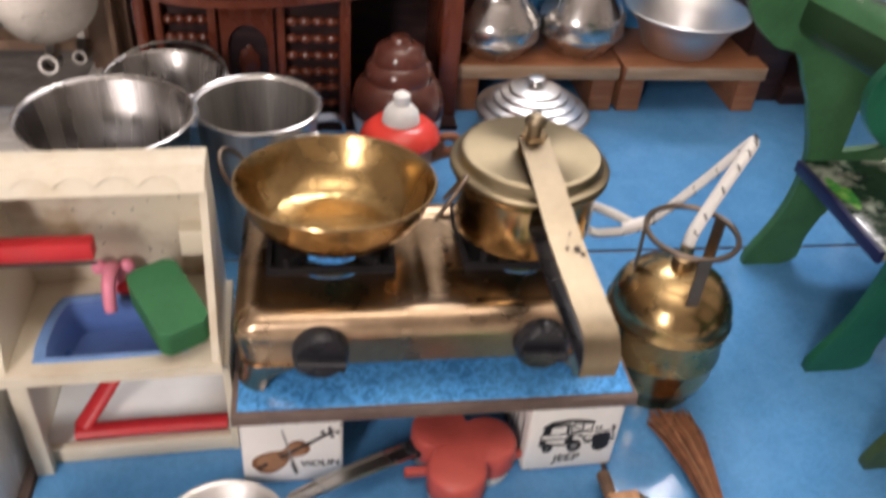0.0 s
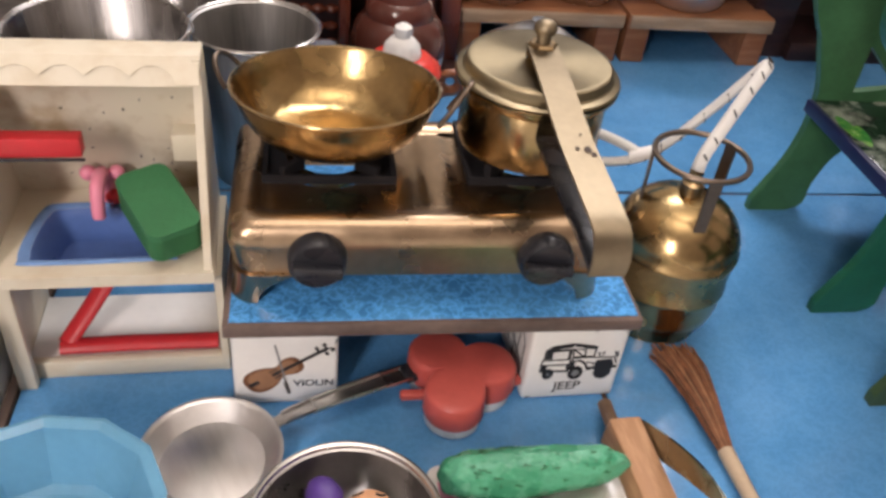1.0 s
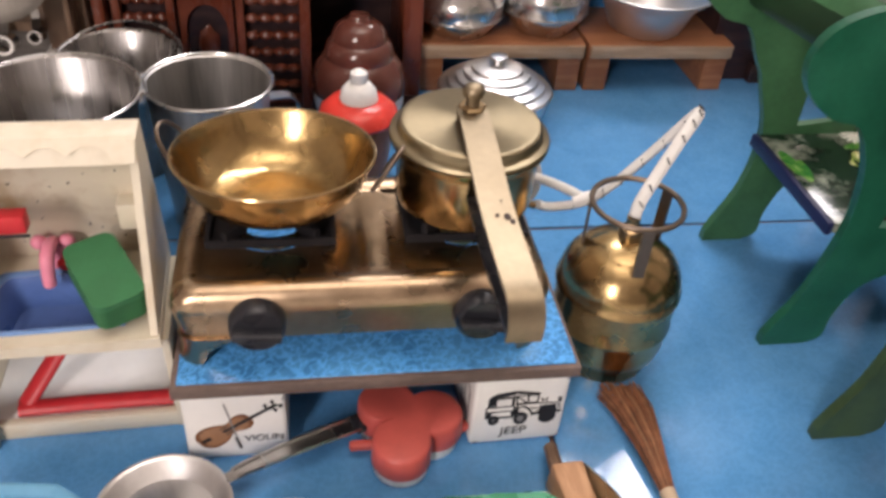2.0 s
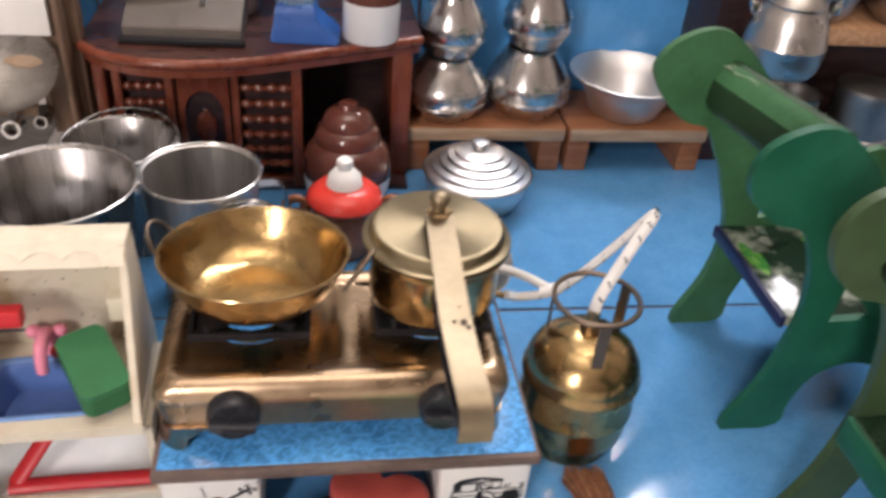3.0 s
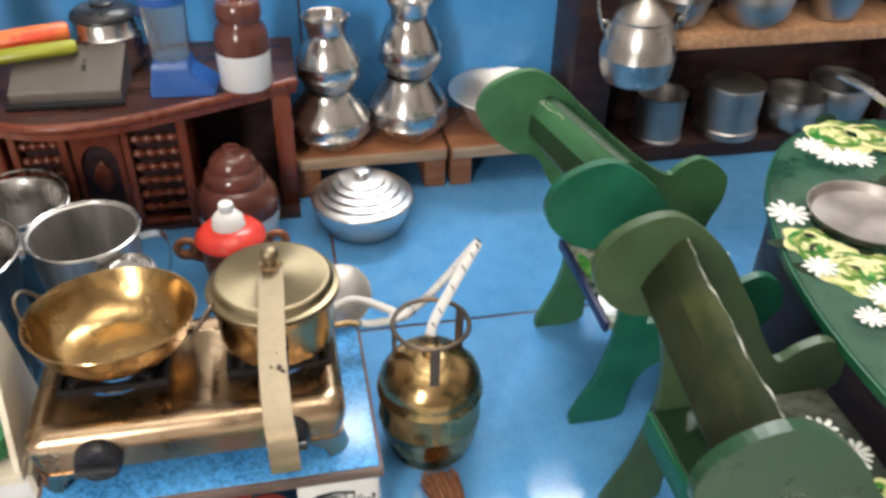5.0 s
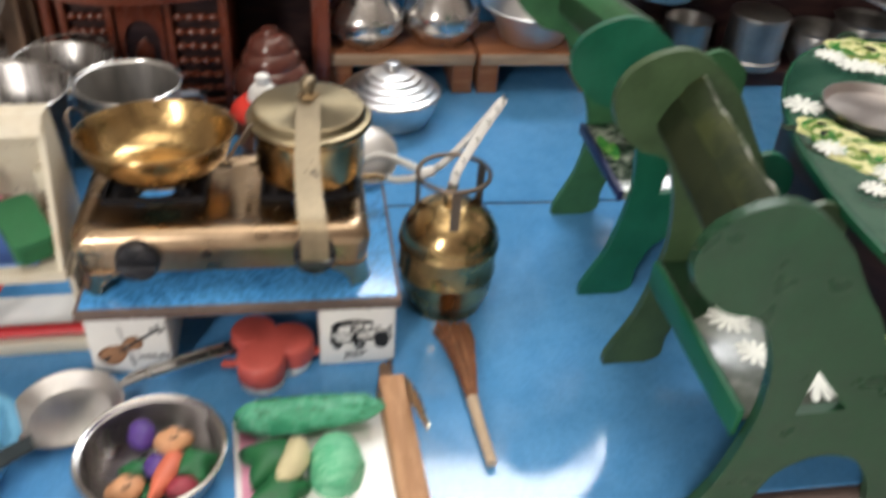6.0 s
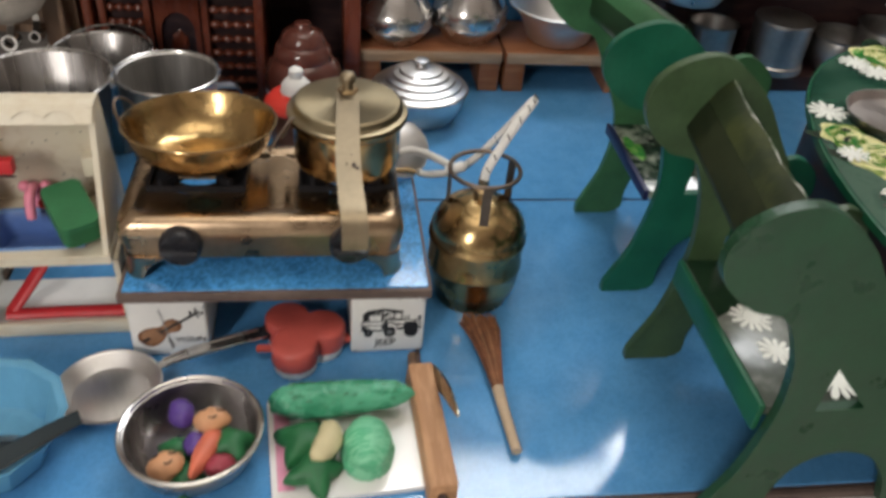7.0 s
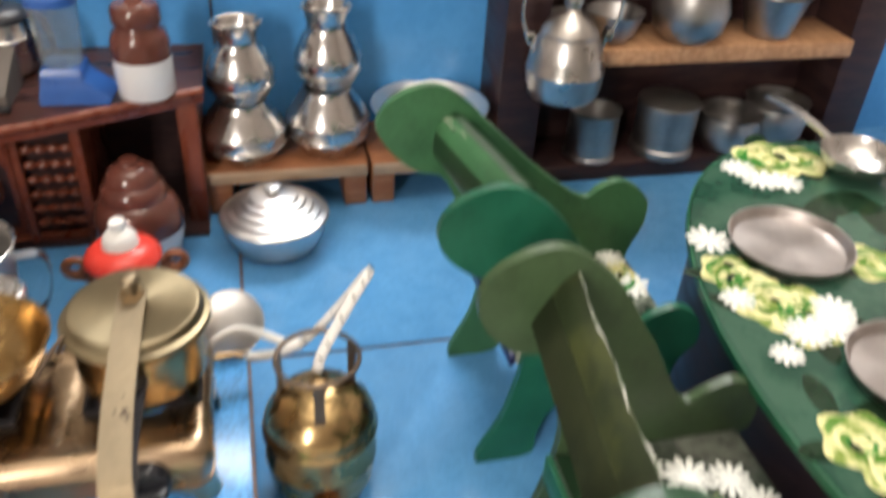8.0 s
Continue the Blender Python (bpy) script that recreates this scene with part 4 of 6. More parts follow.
for s in (-1, 1):
    part("handle_edge", tube(smooth_line([(0.0240, s * 0.0020, 0.0098), (0.030, s * 0.0021, 0.0108), (0.050, s * 0.0027, 0.0108), (0.0700, s * 0.0032, 0.0094)], 4), 0.0008, 6), STEEL, pan, "rolled steel edge")
part("handle_tip", box(0.0680, 0.0750, -0.0038, 0.0038, 0.0072, 0.0104, 0.0010), BLACK_PLASTIC, pan, "black handle end")

mould = thing("clover_mould", "red and white three-lobed plastic mould", "toy mould", (0.0512, 0.2050, 0.0), 0)


def clover(k):
    out = []
    for i in range(72):
        a = 2 * math.pi * i / 72
        r = max(0.0122 * max(0.0, math.cos(a - c)) + math.sqrt(max(0.0, 0.0122 ** 2 - (0.0122 * math.sin(a - c)) ** 2)) if abs((a - c + math.pi) % (2 * math.pi) - math.pi) < 1.05 else 0.006 for c in (radians(128), radians(10), radians(255)))
        out.append((r * k * math.cos(a), r * k * math.sin(a)))
    return out


def clover_mesh(levels):
    bm = bmesh.new()
    rings = [[bm.verts.new((u, v, z)) for u, v in clover(k)] for k, z in levels]
    for a, b in zip(rings, rings[1:]):
        for i in range(72):
            bm.faces.new((a[i], a[(i + 1) % 72], b[(i + 1) % 72], b[i]))
    bm.faces.new(rings[0])
    bm.faces.new(rings[-1])
    return bm


part("top_shell", clover_mesh([(0.84, 0.0050), (0.86, 0.0060), (0.85, 0.0140), (0.82, 0.0152), (0.76, 0.0158)]), CORAL, mould, "coral red plastic top")
part("base_shell", clover_mesh([(0.78, 0.0), (0.80, 0.0008), (0.80, 0.0049)]), WHITE_PLASTIC, mould, "white plastic base")
part("tab", box(-0.0205, -0.0080, -0.0060, -0.0025, 0.0050, 0.0080, 0.0010), CORAL, mould)
part("tab", box(0.0080, 0.0225, -0.0060, -0.0020, 0.0050, 0.0085, 0.0010, m=Matrix.Rotation(radians(14), 4, "Z")), CORAL, mould)

bowl = thing("steel_bowl", "round stainless steel bowl holding clay vegetables", "bowl", (0.0100, 0.1425, 0.0))
part("bowl_shell", lathe(vessel([(0.0, 0.0), (0.0140, 0.0), (0.0185, 0.0022), (0.0235, 0.0085), (0.0254, 0.0150), (0.0262, 0.0196), (0.0275, 0.0203)], 0.0007), 56), STEEL_BOWL, bowl)
part("rim_bead", tube([(0.0272 * math.cos(a), 0.0272 * math.sin(a), 0.0203) for a in (2 * math.pi * i / 56 for i in range(56))], 0.0011, 8, True), STEEL, bowl, "bright rolled rim")
VEG = [("clay_brinjal", CLAY_PURPLE, "purple clay aubergine in the steel bowl", "toy vegetable", -0.0060, 0.0125, 0.0160, 0.0052, 0.0070, 0.0050, 20),
       ("clay_potato", CLAY_TAN, "tan clay potato in the steel bowl", "toy vegetable", 0.0072, 0.0080, 0.0160, 0.0075, 0.0055, 0.0048, 10),
       ("clay_potato", CLAY_TAN, "tan clay bread roll with a scored top", "toy vegetable", -0.0095, -0.0120, 0.0120, 0.0072, 0.0062, 0.0052, 30),
       ("clay_carrot", CLAY_ORANGE, "orange clay carrot in the steel bowl", "toy vegetable", 0.0055, -0.0090, 0.0150, 0.0036, 0.0132, 0.0036, -18),
       ("clay_beetroot", CLAY_RED, "crimson clay beetroot in the steel bowl", "toy vegetable", 0.0125, -0.0135, 0.0125, 0.0062, 0.0050, 0.0048, 0),
       ("clay_capsicum", CLAY_DARKGREEN, "dark green clay pepper in the steel bowl", "toy vegetable", 0.0165, -0.0030, 0.0140, 0.0075, 0.0050, 0.0045, 25),
       ("clay_brinjal", CLAY_PURPLE, "small purple clay aubergine in the steel bowl", "toy vegetable", 0.0010, -0.0020, 0.0130, 0.0045, 0.0050, 0.0045, 0),
       ("clay_bean", CLAY_DARKGREEN, "dark green clay leaf in the steel bowl", "toy vegetable", -0.0070, -0.0020, 0.0105, 0.0060, 0.0042, 0.0040, -20),
       ("clay_bean", CLAY_DARKGREEN, "dark green clay leaf under the roll", "toy vegetable", -0.0020, -0.0145, 0.0080, 0.0070, 0.0045, 0.0040, 0)]
for i, (nm, mt, lb, ct, x, y, z, rx, ry, rz, tn) in enumerate(VEG):
    m = pose(0.0100 + x * 0.95, 0.1425 + y * 0.95, z, 0, 0, tn)
    if mt is CLAY_DARKGREEN:
        solo(nm, star_leaf(rx * 1.3, rz * 1.6, 4, i), mt, lb, ct, m @ Matrix.Translation((0, 0, -0.003)), group="clay vegetables in the bowl", angle=60)
        continue
    lump = lumpy(rx, ry, rz, i + 1, 0.14, None, 3, 1.6)
    if nm == "clay_carrot":
        for v in lump.verts:
            v.co.x *= 1.15 + 0.5 * v.co.y / ry
    veg = solo(nm, lump, mt, lb, ct, m, group="clay vegetables in the bowl")
    if mt is CLAY_TAN:
        bm = bmesh.new()
        for a, b in ((0.5, 0.1), (-0.35, 0.45), (0.05, -0.5)):
            pts = [(rx * (a + 0.13 * q), ry * (b + 0.05 * q * q), rz * 1.03 * math.sqrt(max(0.05, 1 - (a + 0.13 * q) ** 2 - (b + 0.05 * q * q) ** 2))) for q in (-1.6, -0.8, 0.0, 0.8, 1.6)]
            tube(pts, 0.00042, 5, bm=bm)
        part("score_mark", bm, STAIN, veg, "dark scored marks")

tray = thing("card_tray", "white card tray with a pink side under clay vegetables", "tray", (0.0705, 0.1480, 0.0), 5)
tr = [(sx * 0.0275 + 0.0040 * math.cos(radians(a0 + 18 * k)), sy * 0.0240 + 0.0040 * math.sin(radians(a0 + 18 * k))) for sx, sy, a0 in ((1, 1, 0), (-1, 1, 90), (-1, -1, 180), (1, -1, 270)) for k in range(6)]
part("sheet", sheet([tr], 0.0026, to=lambda u, v, w: (u, v, 0.0004 + w)), GLOSS_CARD, tray, smooth=False)
part("border", box(-0.0290, -0.0225, -0.0225, 0.0215, 0.0031, 0.0036, 0.0002), PINK_PAPER, tray, "pink printed border")
bm = lumpy(0.0305, 0.0078, 0.0074, 2, 0.10, None, 5, 2.6)
for v in bm.verts:
    k = max(-0.999, min(0.999, v.co.x / 0.0305))
    f = min(1.9, math.sqrt((1 - abs(k) ** 5) / (1 - k * k))) * (1.02 - 0.26 * max(0.0, k))
    v.co.y *= f
    v.co.z = v.co.z * f + 0.0014 * k * k
    if k > 0.86:
        v.co.z += 0.0007 * math.sin(v.co.y * 1500)
    q = 1 + 0.055 * noise.noise(v.co * 420) + 0.04 * noise.noise(v.co * 1100)
    v.co.y, v.co.z = v.co.y * q, v.co.z * q
solo("clay_cucumber", bm, CUCUMBER, "bumpy green clay cucumber on the card tray", "toy vegetable", pose(0.0690, 0.1635, 0.0113, 0, 0, 3))
bm = bmesh.new()
random.seed(8)
for _ in range(34):
    x, a = random.uniform(-0.024, 0.026), random.uniform(0.25, 2.7)
    r = 0.0079 * (1.02 - 0.26 * max(0.0, x / 0.03)) * 0.985
    pts = []
    for k in range(5):
        aa = a + random.uniform(0.01, 0.04) * k
        xx = x + random.uniform(-0.0003, 0.0006) * k
        pts.append((xx, r * math.cos(aa), r * math.sin(aa) * 0.97 + 0.0014 * (xx / 0.03) ** 2))
    tube(pts, lambda q: 0.00016, 4, bm=bm)
crack = solo("clay_crack", bm, CLAY_DARKGREEN, "", "", None)
crack.parent = bpy.data.objects["clay_cucumber"]
crack.matrix_basis = Matrix()
tagged(crack, "dark cracks in the clay", kind="stuff")
cab = thing("clay_cabbage", "mint green clay cabbage on the card tray", "toy vegetable", (0.0790, 0.1390, 0.0105))
part("head", lumpy(0.0100, 0.0130, 0.0086, 6, 0.08, None, 4), CABBAGE, cab)
for k in range(5):
    part("leaf", lumpy(0.0082, 0.0030, 0.0078, 9 + k, 0.12, Matrix.Diagonal((1.0, 1.18, 1.0, 1.0)) @ Matrix.Rotation(radians(72 * k + 20), 4, "Z") @ Matrix.Translation((0, 0.0070, -0.0024)) @ Matrix.Rotation(0.35, 4, "X"), 3), CABBAGE, cab)
cau = thing("clay_cauliflower", "cream clay cauliflower in dark green clay leaves on the tray", "toy vegetable", (0.0585, 0.1400, 0.0032))
curd = lumpy(0.0056, 0.0108, 0.0058, 11, 0.16)
for v in curd.verts:
    v.co.x -= 0.0030 * (v.co.y / 0.0108) ** 2 - 0.0010
curd.transform(Matrix.Translation((0.004, -0.001, 0.0098)) @ Matrix.Rotation(-0.35, 4, "Z"))
part("curd", curd, CLAY_CREAM, cau, "cream clay curd")
for x, y, z, a, rx in ((-0.0050, 0.0030, 0.0055, 65, 0.0125), (-0.0010, -0.0115, 0.0045, 20, 0.0105)):
    part("leaf", star_leaf(rx * 1.12, 0.0070, 4, a), CLAY_DARKGREEN, cau, "pointed dark green clay leaf", m=Matrix.Translation((x, y, z - 0.0015)) @ Matrix.Rotation(radians(a), 4, "Z") @ Matrix.Rotation(0.2, 4, "Y"), angle=60)

boti = thing("boti_cutter", "wooden board with an upright iron blade for cutting vegetables", "vegetable cutter", (0.1066, 0.1495, 0.0), 2.8)
bm = box(-0.0056, 0.0056, -0.0340, 0.0340, 0.0, 0.0120, 0.0011)
for v in bm.verts:
    v.co.x += 0.0004 * noise.noise(v.co * 160) - 0.0010 * max(0.0, 0.006 - v.co.z) / 0.006 * (v.co.x < 0)
    v.co.z += 0.0003 * noise.noise(v.co * 210)
part("board", bm, WOOD_PLANK, boti, "sawn brown wooden board")
leaf = [(0.0375, 0.0040), (0.0355, 0.0085), (0.0280, 0.0140), (0.0150, 0.0225), (0.0005, 0.0302), (-0.0110, 0.0338), (-0.0185, 0.0340), (-0.0115, 0.0284), (0.0040, 0.0190), (0.0155, 0.0113), (0.0270, 0.0060)]
leaf = [(p.x, p.y) for p in smooth_line([(u, v, 0) for u, v in leaf], 4, True)]
part("blade", sheet([leaf], 0.0008, to=lambda u, v, w: (0.0058 + w, u, v)), BLADE, boti, "dull leaf-shaped iron blade", smooth=False)
part("peg", tube([(-0.0032, 0.0300, 0.0070), (-0.0012, 0.0465, 0.0040)], 0.0026, 8), WOOD_POST, boti, "brown wooden peg")
part("tang", tube([(-0.0010, -0.0320, 0.0060), (0.0, -0.0410, 0.0035)], 0.0020, 6), WOOD_DARK, boti, "dark iron tang")

broom = thing("toy_broom", "small brown hand broom with a pale grip lying on the tiles", "broom", (0, 0, 0))
bm = bmesh.new()
random.seed(11)
dark, pale = bmesh.new(), bmesh.new()
for k in range(240):
    s = random.uniform(-1, 1)
    h = random.uniform(0.0012, 0.0052)
    wisp = 1.0 + 0.35 * (random.random() ** 4)
    p0 = Vector((0.1402 + s * 0.0017, 0.1700, 0.0030 + (h - 0.003) * 0.3))
    p1 = Vector((0.1402 + s * 0.0046, 0.1940 + random.uniform(-0.002, 0.002), h + 0.0006))
    p2 = Vector((0.1395 + s * 0.0066 * wisp, 0.2110, h))
    p3 = Vector((0.1380 + s * 0.0078 * wisp + random.uniform(-0.0012, 0.0012), 0.2235 + random.uniform(-0.006, 0.003), h * 0.7))
    tube([p0, p1, p2, p3], lambda t: 0.00046 - 0.00022 * t, 4, bm=pale if k % 9 == 0 else dark if k % 4 == 0 else bm)
part("bristles", bm, BRISTLE, broom, "fanned brown fibre bristles")
part("dark_bristles", dark, BRISTLE_DARK, broom, "darker brown fibres")
part("pale_bristles", pale, BRISTLE_PALE, broom, "paler tan fibres")
part("grip", tube(smooth_line([(0.1402, 0.1740, 0.0030), (0.1408, 0.1600, 0.0030), (0.1422, 0.1380, 0.0028)], 4), lambda t: 0.0029 - 0.0006 * t, 10), BROOM_GRIP, broom, "pale wooden grip")

aq = thing("aqua_bowl", "twelve-sided aqua blue plastic bowl with a grey spoon in it", "bowl", (-0.0725, 0.1505, 0.0), 8)
part("bowl_shell", lathe(vessel([(0.0, 0.0), (0.0220, 0.0), (0.0250, 0.0020), (0.0305, 0.0165), (0.0318, 0.0200), (0.0344, 0.0212)], 0.0012), 12), AQUA, aq, smooth=False)
spoon = thing("ladle", "smoky grey plastic ladle lying in the aqua bowl", "ladle", (0, 0, 0))
part("ladle_head", lumpy(0.0130, 0.0100, 0.0035, 21, 0.08, pose(-0.0590, 0.1400, 0.0150, -14, 22, 30)), SMOKE, spoon)
part("ladle_handle", strap(smooth_line([(-0.0610, 0.1260, 0.0215), (-0.0520, 0.1300, 0.0245), (-0.0420, 0.1360, 0.0268), (-0.0300, 0.1430, 0.0285)], 4), lambda t: 0.0095 - 0.0030 * t, 0.0014, (-0.5, 1, 0)), SMOKE, spoon)

# ---------- steel buckets and mug behind the stove ----------
def bucket(x, y, r, h, label, bail, lug_turn):
    t = thing("steel_bucket", label, "bucket", (x, y, 0), lug_turn, group="steel buckets")
    k = h / 0.055
    part("shell", lathe(vessel([(0.0, 0.0), (r * 0.70, 0.0), (r * 0.73, 0.0015), (r * 0.97, h - 0.0010), (r, h), (r * 1.025, h + 0.0004)], 0.0007), 56), STEEL_BRUSHED, t)
    part("rim_bead", tube([(r * 1.02 * math.cos(a), r * 1.02 * math.sin(a), h) for a in (2 * math.pi * i / 56 for i in range(56))], 0.0006, 8, True), STEEL, t, "bright rolled rim")
    for s in (-1, 1):
        part("lug", box(s * r * 1.0 - 0.0016, s * r * 1.0 + 0.0016, -0.0035, 0.0035, h - 0.0065, h - 0.0005, 0.0006), STEEL, t)
    arc = [(r * 1.06 * math.cos(a), 1.08 * r * math.sin(a), h - 0.003 + r * bail * math.sin(a)) for a in (math.pi * i / 24 for i in range(25))]
    part("bail", tube(arc, 0.0007, 8), STEEL_BRUSHED, t, "thin steel bail handle lying back")
    return t


bucket(-0.0805, 0.3290, 0.0338, 0.0792, "large stainless steel bucket with a bail handle", 0.07, 6)
bucket(-0.0690, 0.4030, 0.0276, 0.0615, "small stainless steel bucket with a raised bail handle", 0.24, -14)
mug = thing("steel_mug", "tapered stainless steel mug with a side handle", "mug", (-0.0225, 0.3530, 0.0), 12)
part("cup", lathe(vessel([(0.0, 0.0), (0.0205, 0.0), (0.0215, 0.0015), (0.0268, 0.0705), (0.0280, 0.0715)], 0.0007), 56), STEEL_SATIN, mug)
part("rim_bead", tube([(0.0278 * math.cos(a), 0.0278 * math.sin(a), 0.0713) for a in (2 * math.pi * i / 56 for i in range(56))], 0.0009, 8, True), STEEL, mug)
part("handle", strap(smooth_line([(0.0255, 0, 0.0610), (0.0375, 0, 0.0595), (0.0395, 0, 0.0460), (0.0340, 0, 0.0290), (0.0230, 0, 0.0240)], 5), 0.0062, 0.0009, (0, 1, 0)), STEEL, mug)
lidd = thing("steel_canister", "small steel canister with a ringed lid behind the wok", "canister", (0.0005, 0.3215, 0.0))
part("can", lathe([(0.0, 0.0), (0.0125, 0.0), (0.0135, 0.0010), (0.0135, 0.0600), (0.0, 0.0602)], 40), STEEL, lidd)
part("lid", lathe([(0.0, 0.0603), (0.0142, 0.0603), (0.0146, 0.0650), (0.0140, 0.0672), (0.0126, 0.0676), (0.0120, 0.0664), (0.0108, 0.0664), (0.0102, 0.0676), (0.0086, 0.0676), (0.0080, 0.0664), (0.0064, 0.0664), (0.0058, 0.0678), (0.0, 0.0680)], 40), STEEL, lidd, "ringed steel lid")
lean_lid = thing("steel_saucer", "small domed steel saucer leaning behind the brass stove", "saucer", (0.1035, 0.2985, 0.0555), 14)
part("disc", lathe([(0.0, 0.0030), (0.0060, 0.0027), (0.0110, 0.0016), (0.0128, 0.0002), (0.0150, 0.0), (0.0152, -0.0006), (0.0126, -0.0006), (0.0108, 0.0008), (0.0, 0.0020)], 40, m=Matrix.Rotation(radians(52), 4, "X")), ALUMINIUM, lean_lid)


# ---------- red and white pot on a wooden stand ----------
pot = thing("wooden_pot", "brown wooden pot with curled arms and a red and white lid", "toy pot", (0.0460, 0.3900, 0.0))
part("pot_body", lathe([(0.0, 0.0), (0.0120, 0.0), (0.0150, 0.0040), (0.0165, 0.0150), (0.0170, 0.0270), (0.0150, 0.0325), (0.0, 0.0328)], 40), WOOD_POT, pot)
for s in (-1, 1):
    part("arm", tube([(s * (0.0260 + 0.0055 * math.cos(a)), 0.004, 0.0265 + 0.0050 * math.sin(a)) for a in (radians(-200 + 20 * i) for i in range(18))], lambda t: 0.0034 - 0.0012 * t, 8), WOOD_POT, pot)
    part("arm_base", tube([(s * 0.0120, 0.002, 0.0180), (s * 0.0200, 0.004, 0.0200), (s * 0.0260, 0.004, 0.0225)], 0.0032, 8), WOOD_POT, pot)
part("lid", lathe([(0.0, 0.0330), (0.0195, 0.0330), (0.0205, 0.0345), (0.0195, 0.0375), (0.0150, 0.0415), (0.0100, 0.0430), (0.0, 0.0435)], 48), BRIGHT_RED, pot, "red domed lid")
part("lid_knob", lathe([(0.0, 0.0430), (0.0098, 0.0430), (0.0088, 0.0480), (0.0060, 0.0512), (0.0038, 0.0522), (0.0044, 0.0545), (0.0042, 0.0572), (0.0020, 0.0588), (0.0, 0.0590)], 32), WHITE_PLASTIC, pot, "white stepped knob")

mat_pot = thing("lidded_jar", "round brown ceramic jar with a stepped lid and white base", "jar", (0.0495, 0.4400, 0.0))
part("jar_base", lathe([(0.0, 0.0), (0.0170, 0.0), (0.0230, 0.0060), (0.0256, 0.0180), (0.0258, 0.0235), (0.0, 0.0236)], 48), CERAMIC_WHITE, mat_pot, "white glazed base")
part("jar_top", lathe([(0.0, 0.0237), (0.0260, 0.0237), (0.0262, 0.0290), (0.0240, 0.0370), (0.0212, 0.0415), (0.0188, 0.0432), (0.0190, 0.0455), (0.0176, 0.0510), (0.0150, 0.0530), (0.0150, 0.0550), (0.0128, 0.0605), (0.0090, 0.0632), (0.0060, 0.0640), (0.0050, 0.0668), (0.0, 0.0675)], 48), CLAY, mat_pot, "brown glazed stepped top")

hot = thing("steel_casserole", "steel casserole with a stepped domed lid on the tiles", "casserole", (0.1290, 0.4420, 0.0))
part("dish", lathe([(r * 1.1, u * 1.1) for r, u in [(0.0, 0.0), (0.0190, 0.0), (0.0232, 0.0015), (0.0278, 0.0110), (0.0292, 0.0180), (0.0292, 0.0190), (0.0, 0.0191)]], 48), STEEL_PALE, hot)
part("lid", lathe([(r * 1.1, u * 1.1) for r, u in [(0.0, 0.0192), (0.0300, 0.0192), (0.0307, 0.0202), (0.0298, 0.0214), (0.0264, 0.0226), (0.0259, 0.0243), (0.0222, 0.0254), (0.0217, 0.0271), (0.0180, 0.0281), (0.0175, 0.0298), (0.0138, 0.0307), (0.0132, 0.0322), (0.0080, 0.0335), (0.0040, 0.0340), (0.0, 0.0341)]], 56), STEEL_PALE, hot, "stepped steel lid", angle=28)
part("lid_knob", lathe([(r * 1.1, u * 1.1) for r, u in [(0.0, 0.0339), (0.0030, 0.0340), (0.0024, 0.0356), (0.0044, 0.0368), (0.0046, 0.0382), (0.0, 0.0394)]], 24), STEEL_PALE, hot)

# ---------- low wooden stools with steel pots ----------
for x0, x1, lb in ((0.0880, 0.1935, "orange-brown low wooden stool under two pot stacks"), (0.1958, 0.2925, "orange-brown low wooden stool under an aluminium basin")):
    st = thing("low_stool", lb, "low stool", ((x0 + x1) / 2, 0.5100, 0.0), group="low stools by the wall")
    w = (x1 - x0) / 2
    part("seat", box(-w, w, -0.0310, 0.0310, 0.0235, 0.0325, 0.0008), WOOD_ORANGE, st)
    part("front_edge", box(-w + 0.001, w - 0.001, -0.0330, -0.0312, 0.0238, 0.0322, 0.0006), WOOD_PALE, st, "raw pale front edge")
    for sx in (-1, 1):
        part("leg", box(sx * (w - 0.0085) - 0.0075, sx * (w - 0.0085) + 0.0075, -0.0290, 0.0290, 0.0, 0.0234, 0.0008), WOOD_ORANGE, st)


UPPER_POT = [(0.0, 0.0), (0.0155, 0.0), (0.0180, 0.0025), (0.0225, 0.0105), (0.0238, 0.0130), (0.0238, 0.0225), (0.0228, 0.0258), (0.0170, 0.0375), (0.0142, 0.0410), (0.0142, 0.0450), (0.0156, 0.0510), (0.0176, 0.0548), (0.0180, 0.0556)]
LOWER_POT = [(0.0, 0.0), (0.0180, 0.0), (0.0210, 0.0025), (0.0278, 0.0115), (0.0294, 0.0145), (0.0293, 0.0245), (0.0276, 0.0280), (0.0200, 0.0395), (0.0165, 0.0440), (0.0165, 0.0455)]


def water_pot(x, y, z, p, h, label, k=1.0):
    p = [(r * k, u) for r, u in p]
    t = thing("water_pot", label, "water pot", (x, y, z), group="stacked steel water pots")
    n = len(p)
    part("pot", lathe([(r, u * h) for r, u in p] + [(r - 0.0008, (u - 0.0004) * h) for r, u in reversed(p[n - 5:])] + [(0.0, p[n - 6][1] * h - 0.004)], 48), STEEL_POT, t)
    for q in (4, 5):
        part("shoulder_band", tube([(p[q][0] * math.cos(a), p[q][0] * math.sin(a), p[q][1] * h) for a in (2 * math.pi * i / 48 for i in range(48))], 0.0006, 6, True), STEEL_POT, t)
    return t


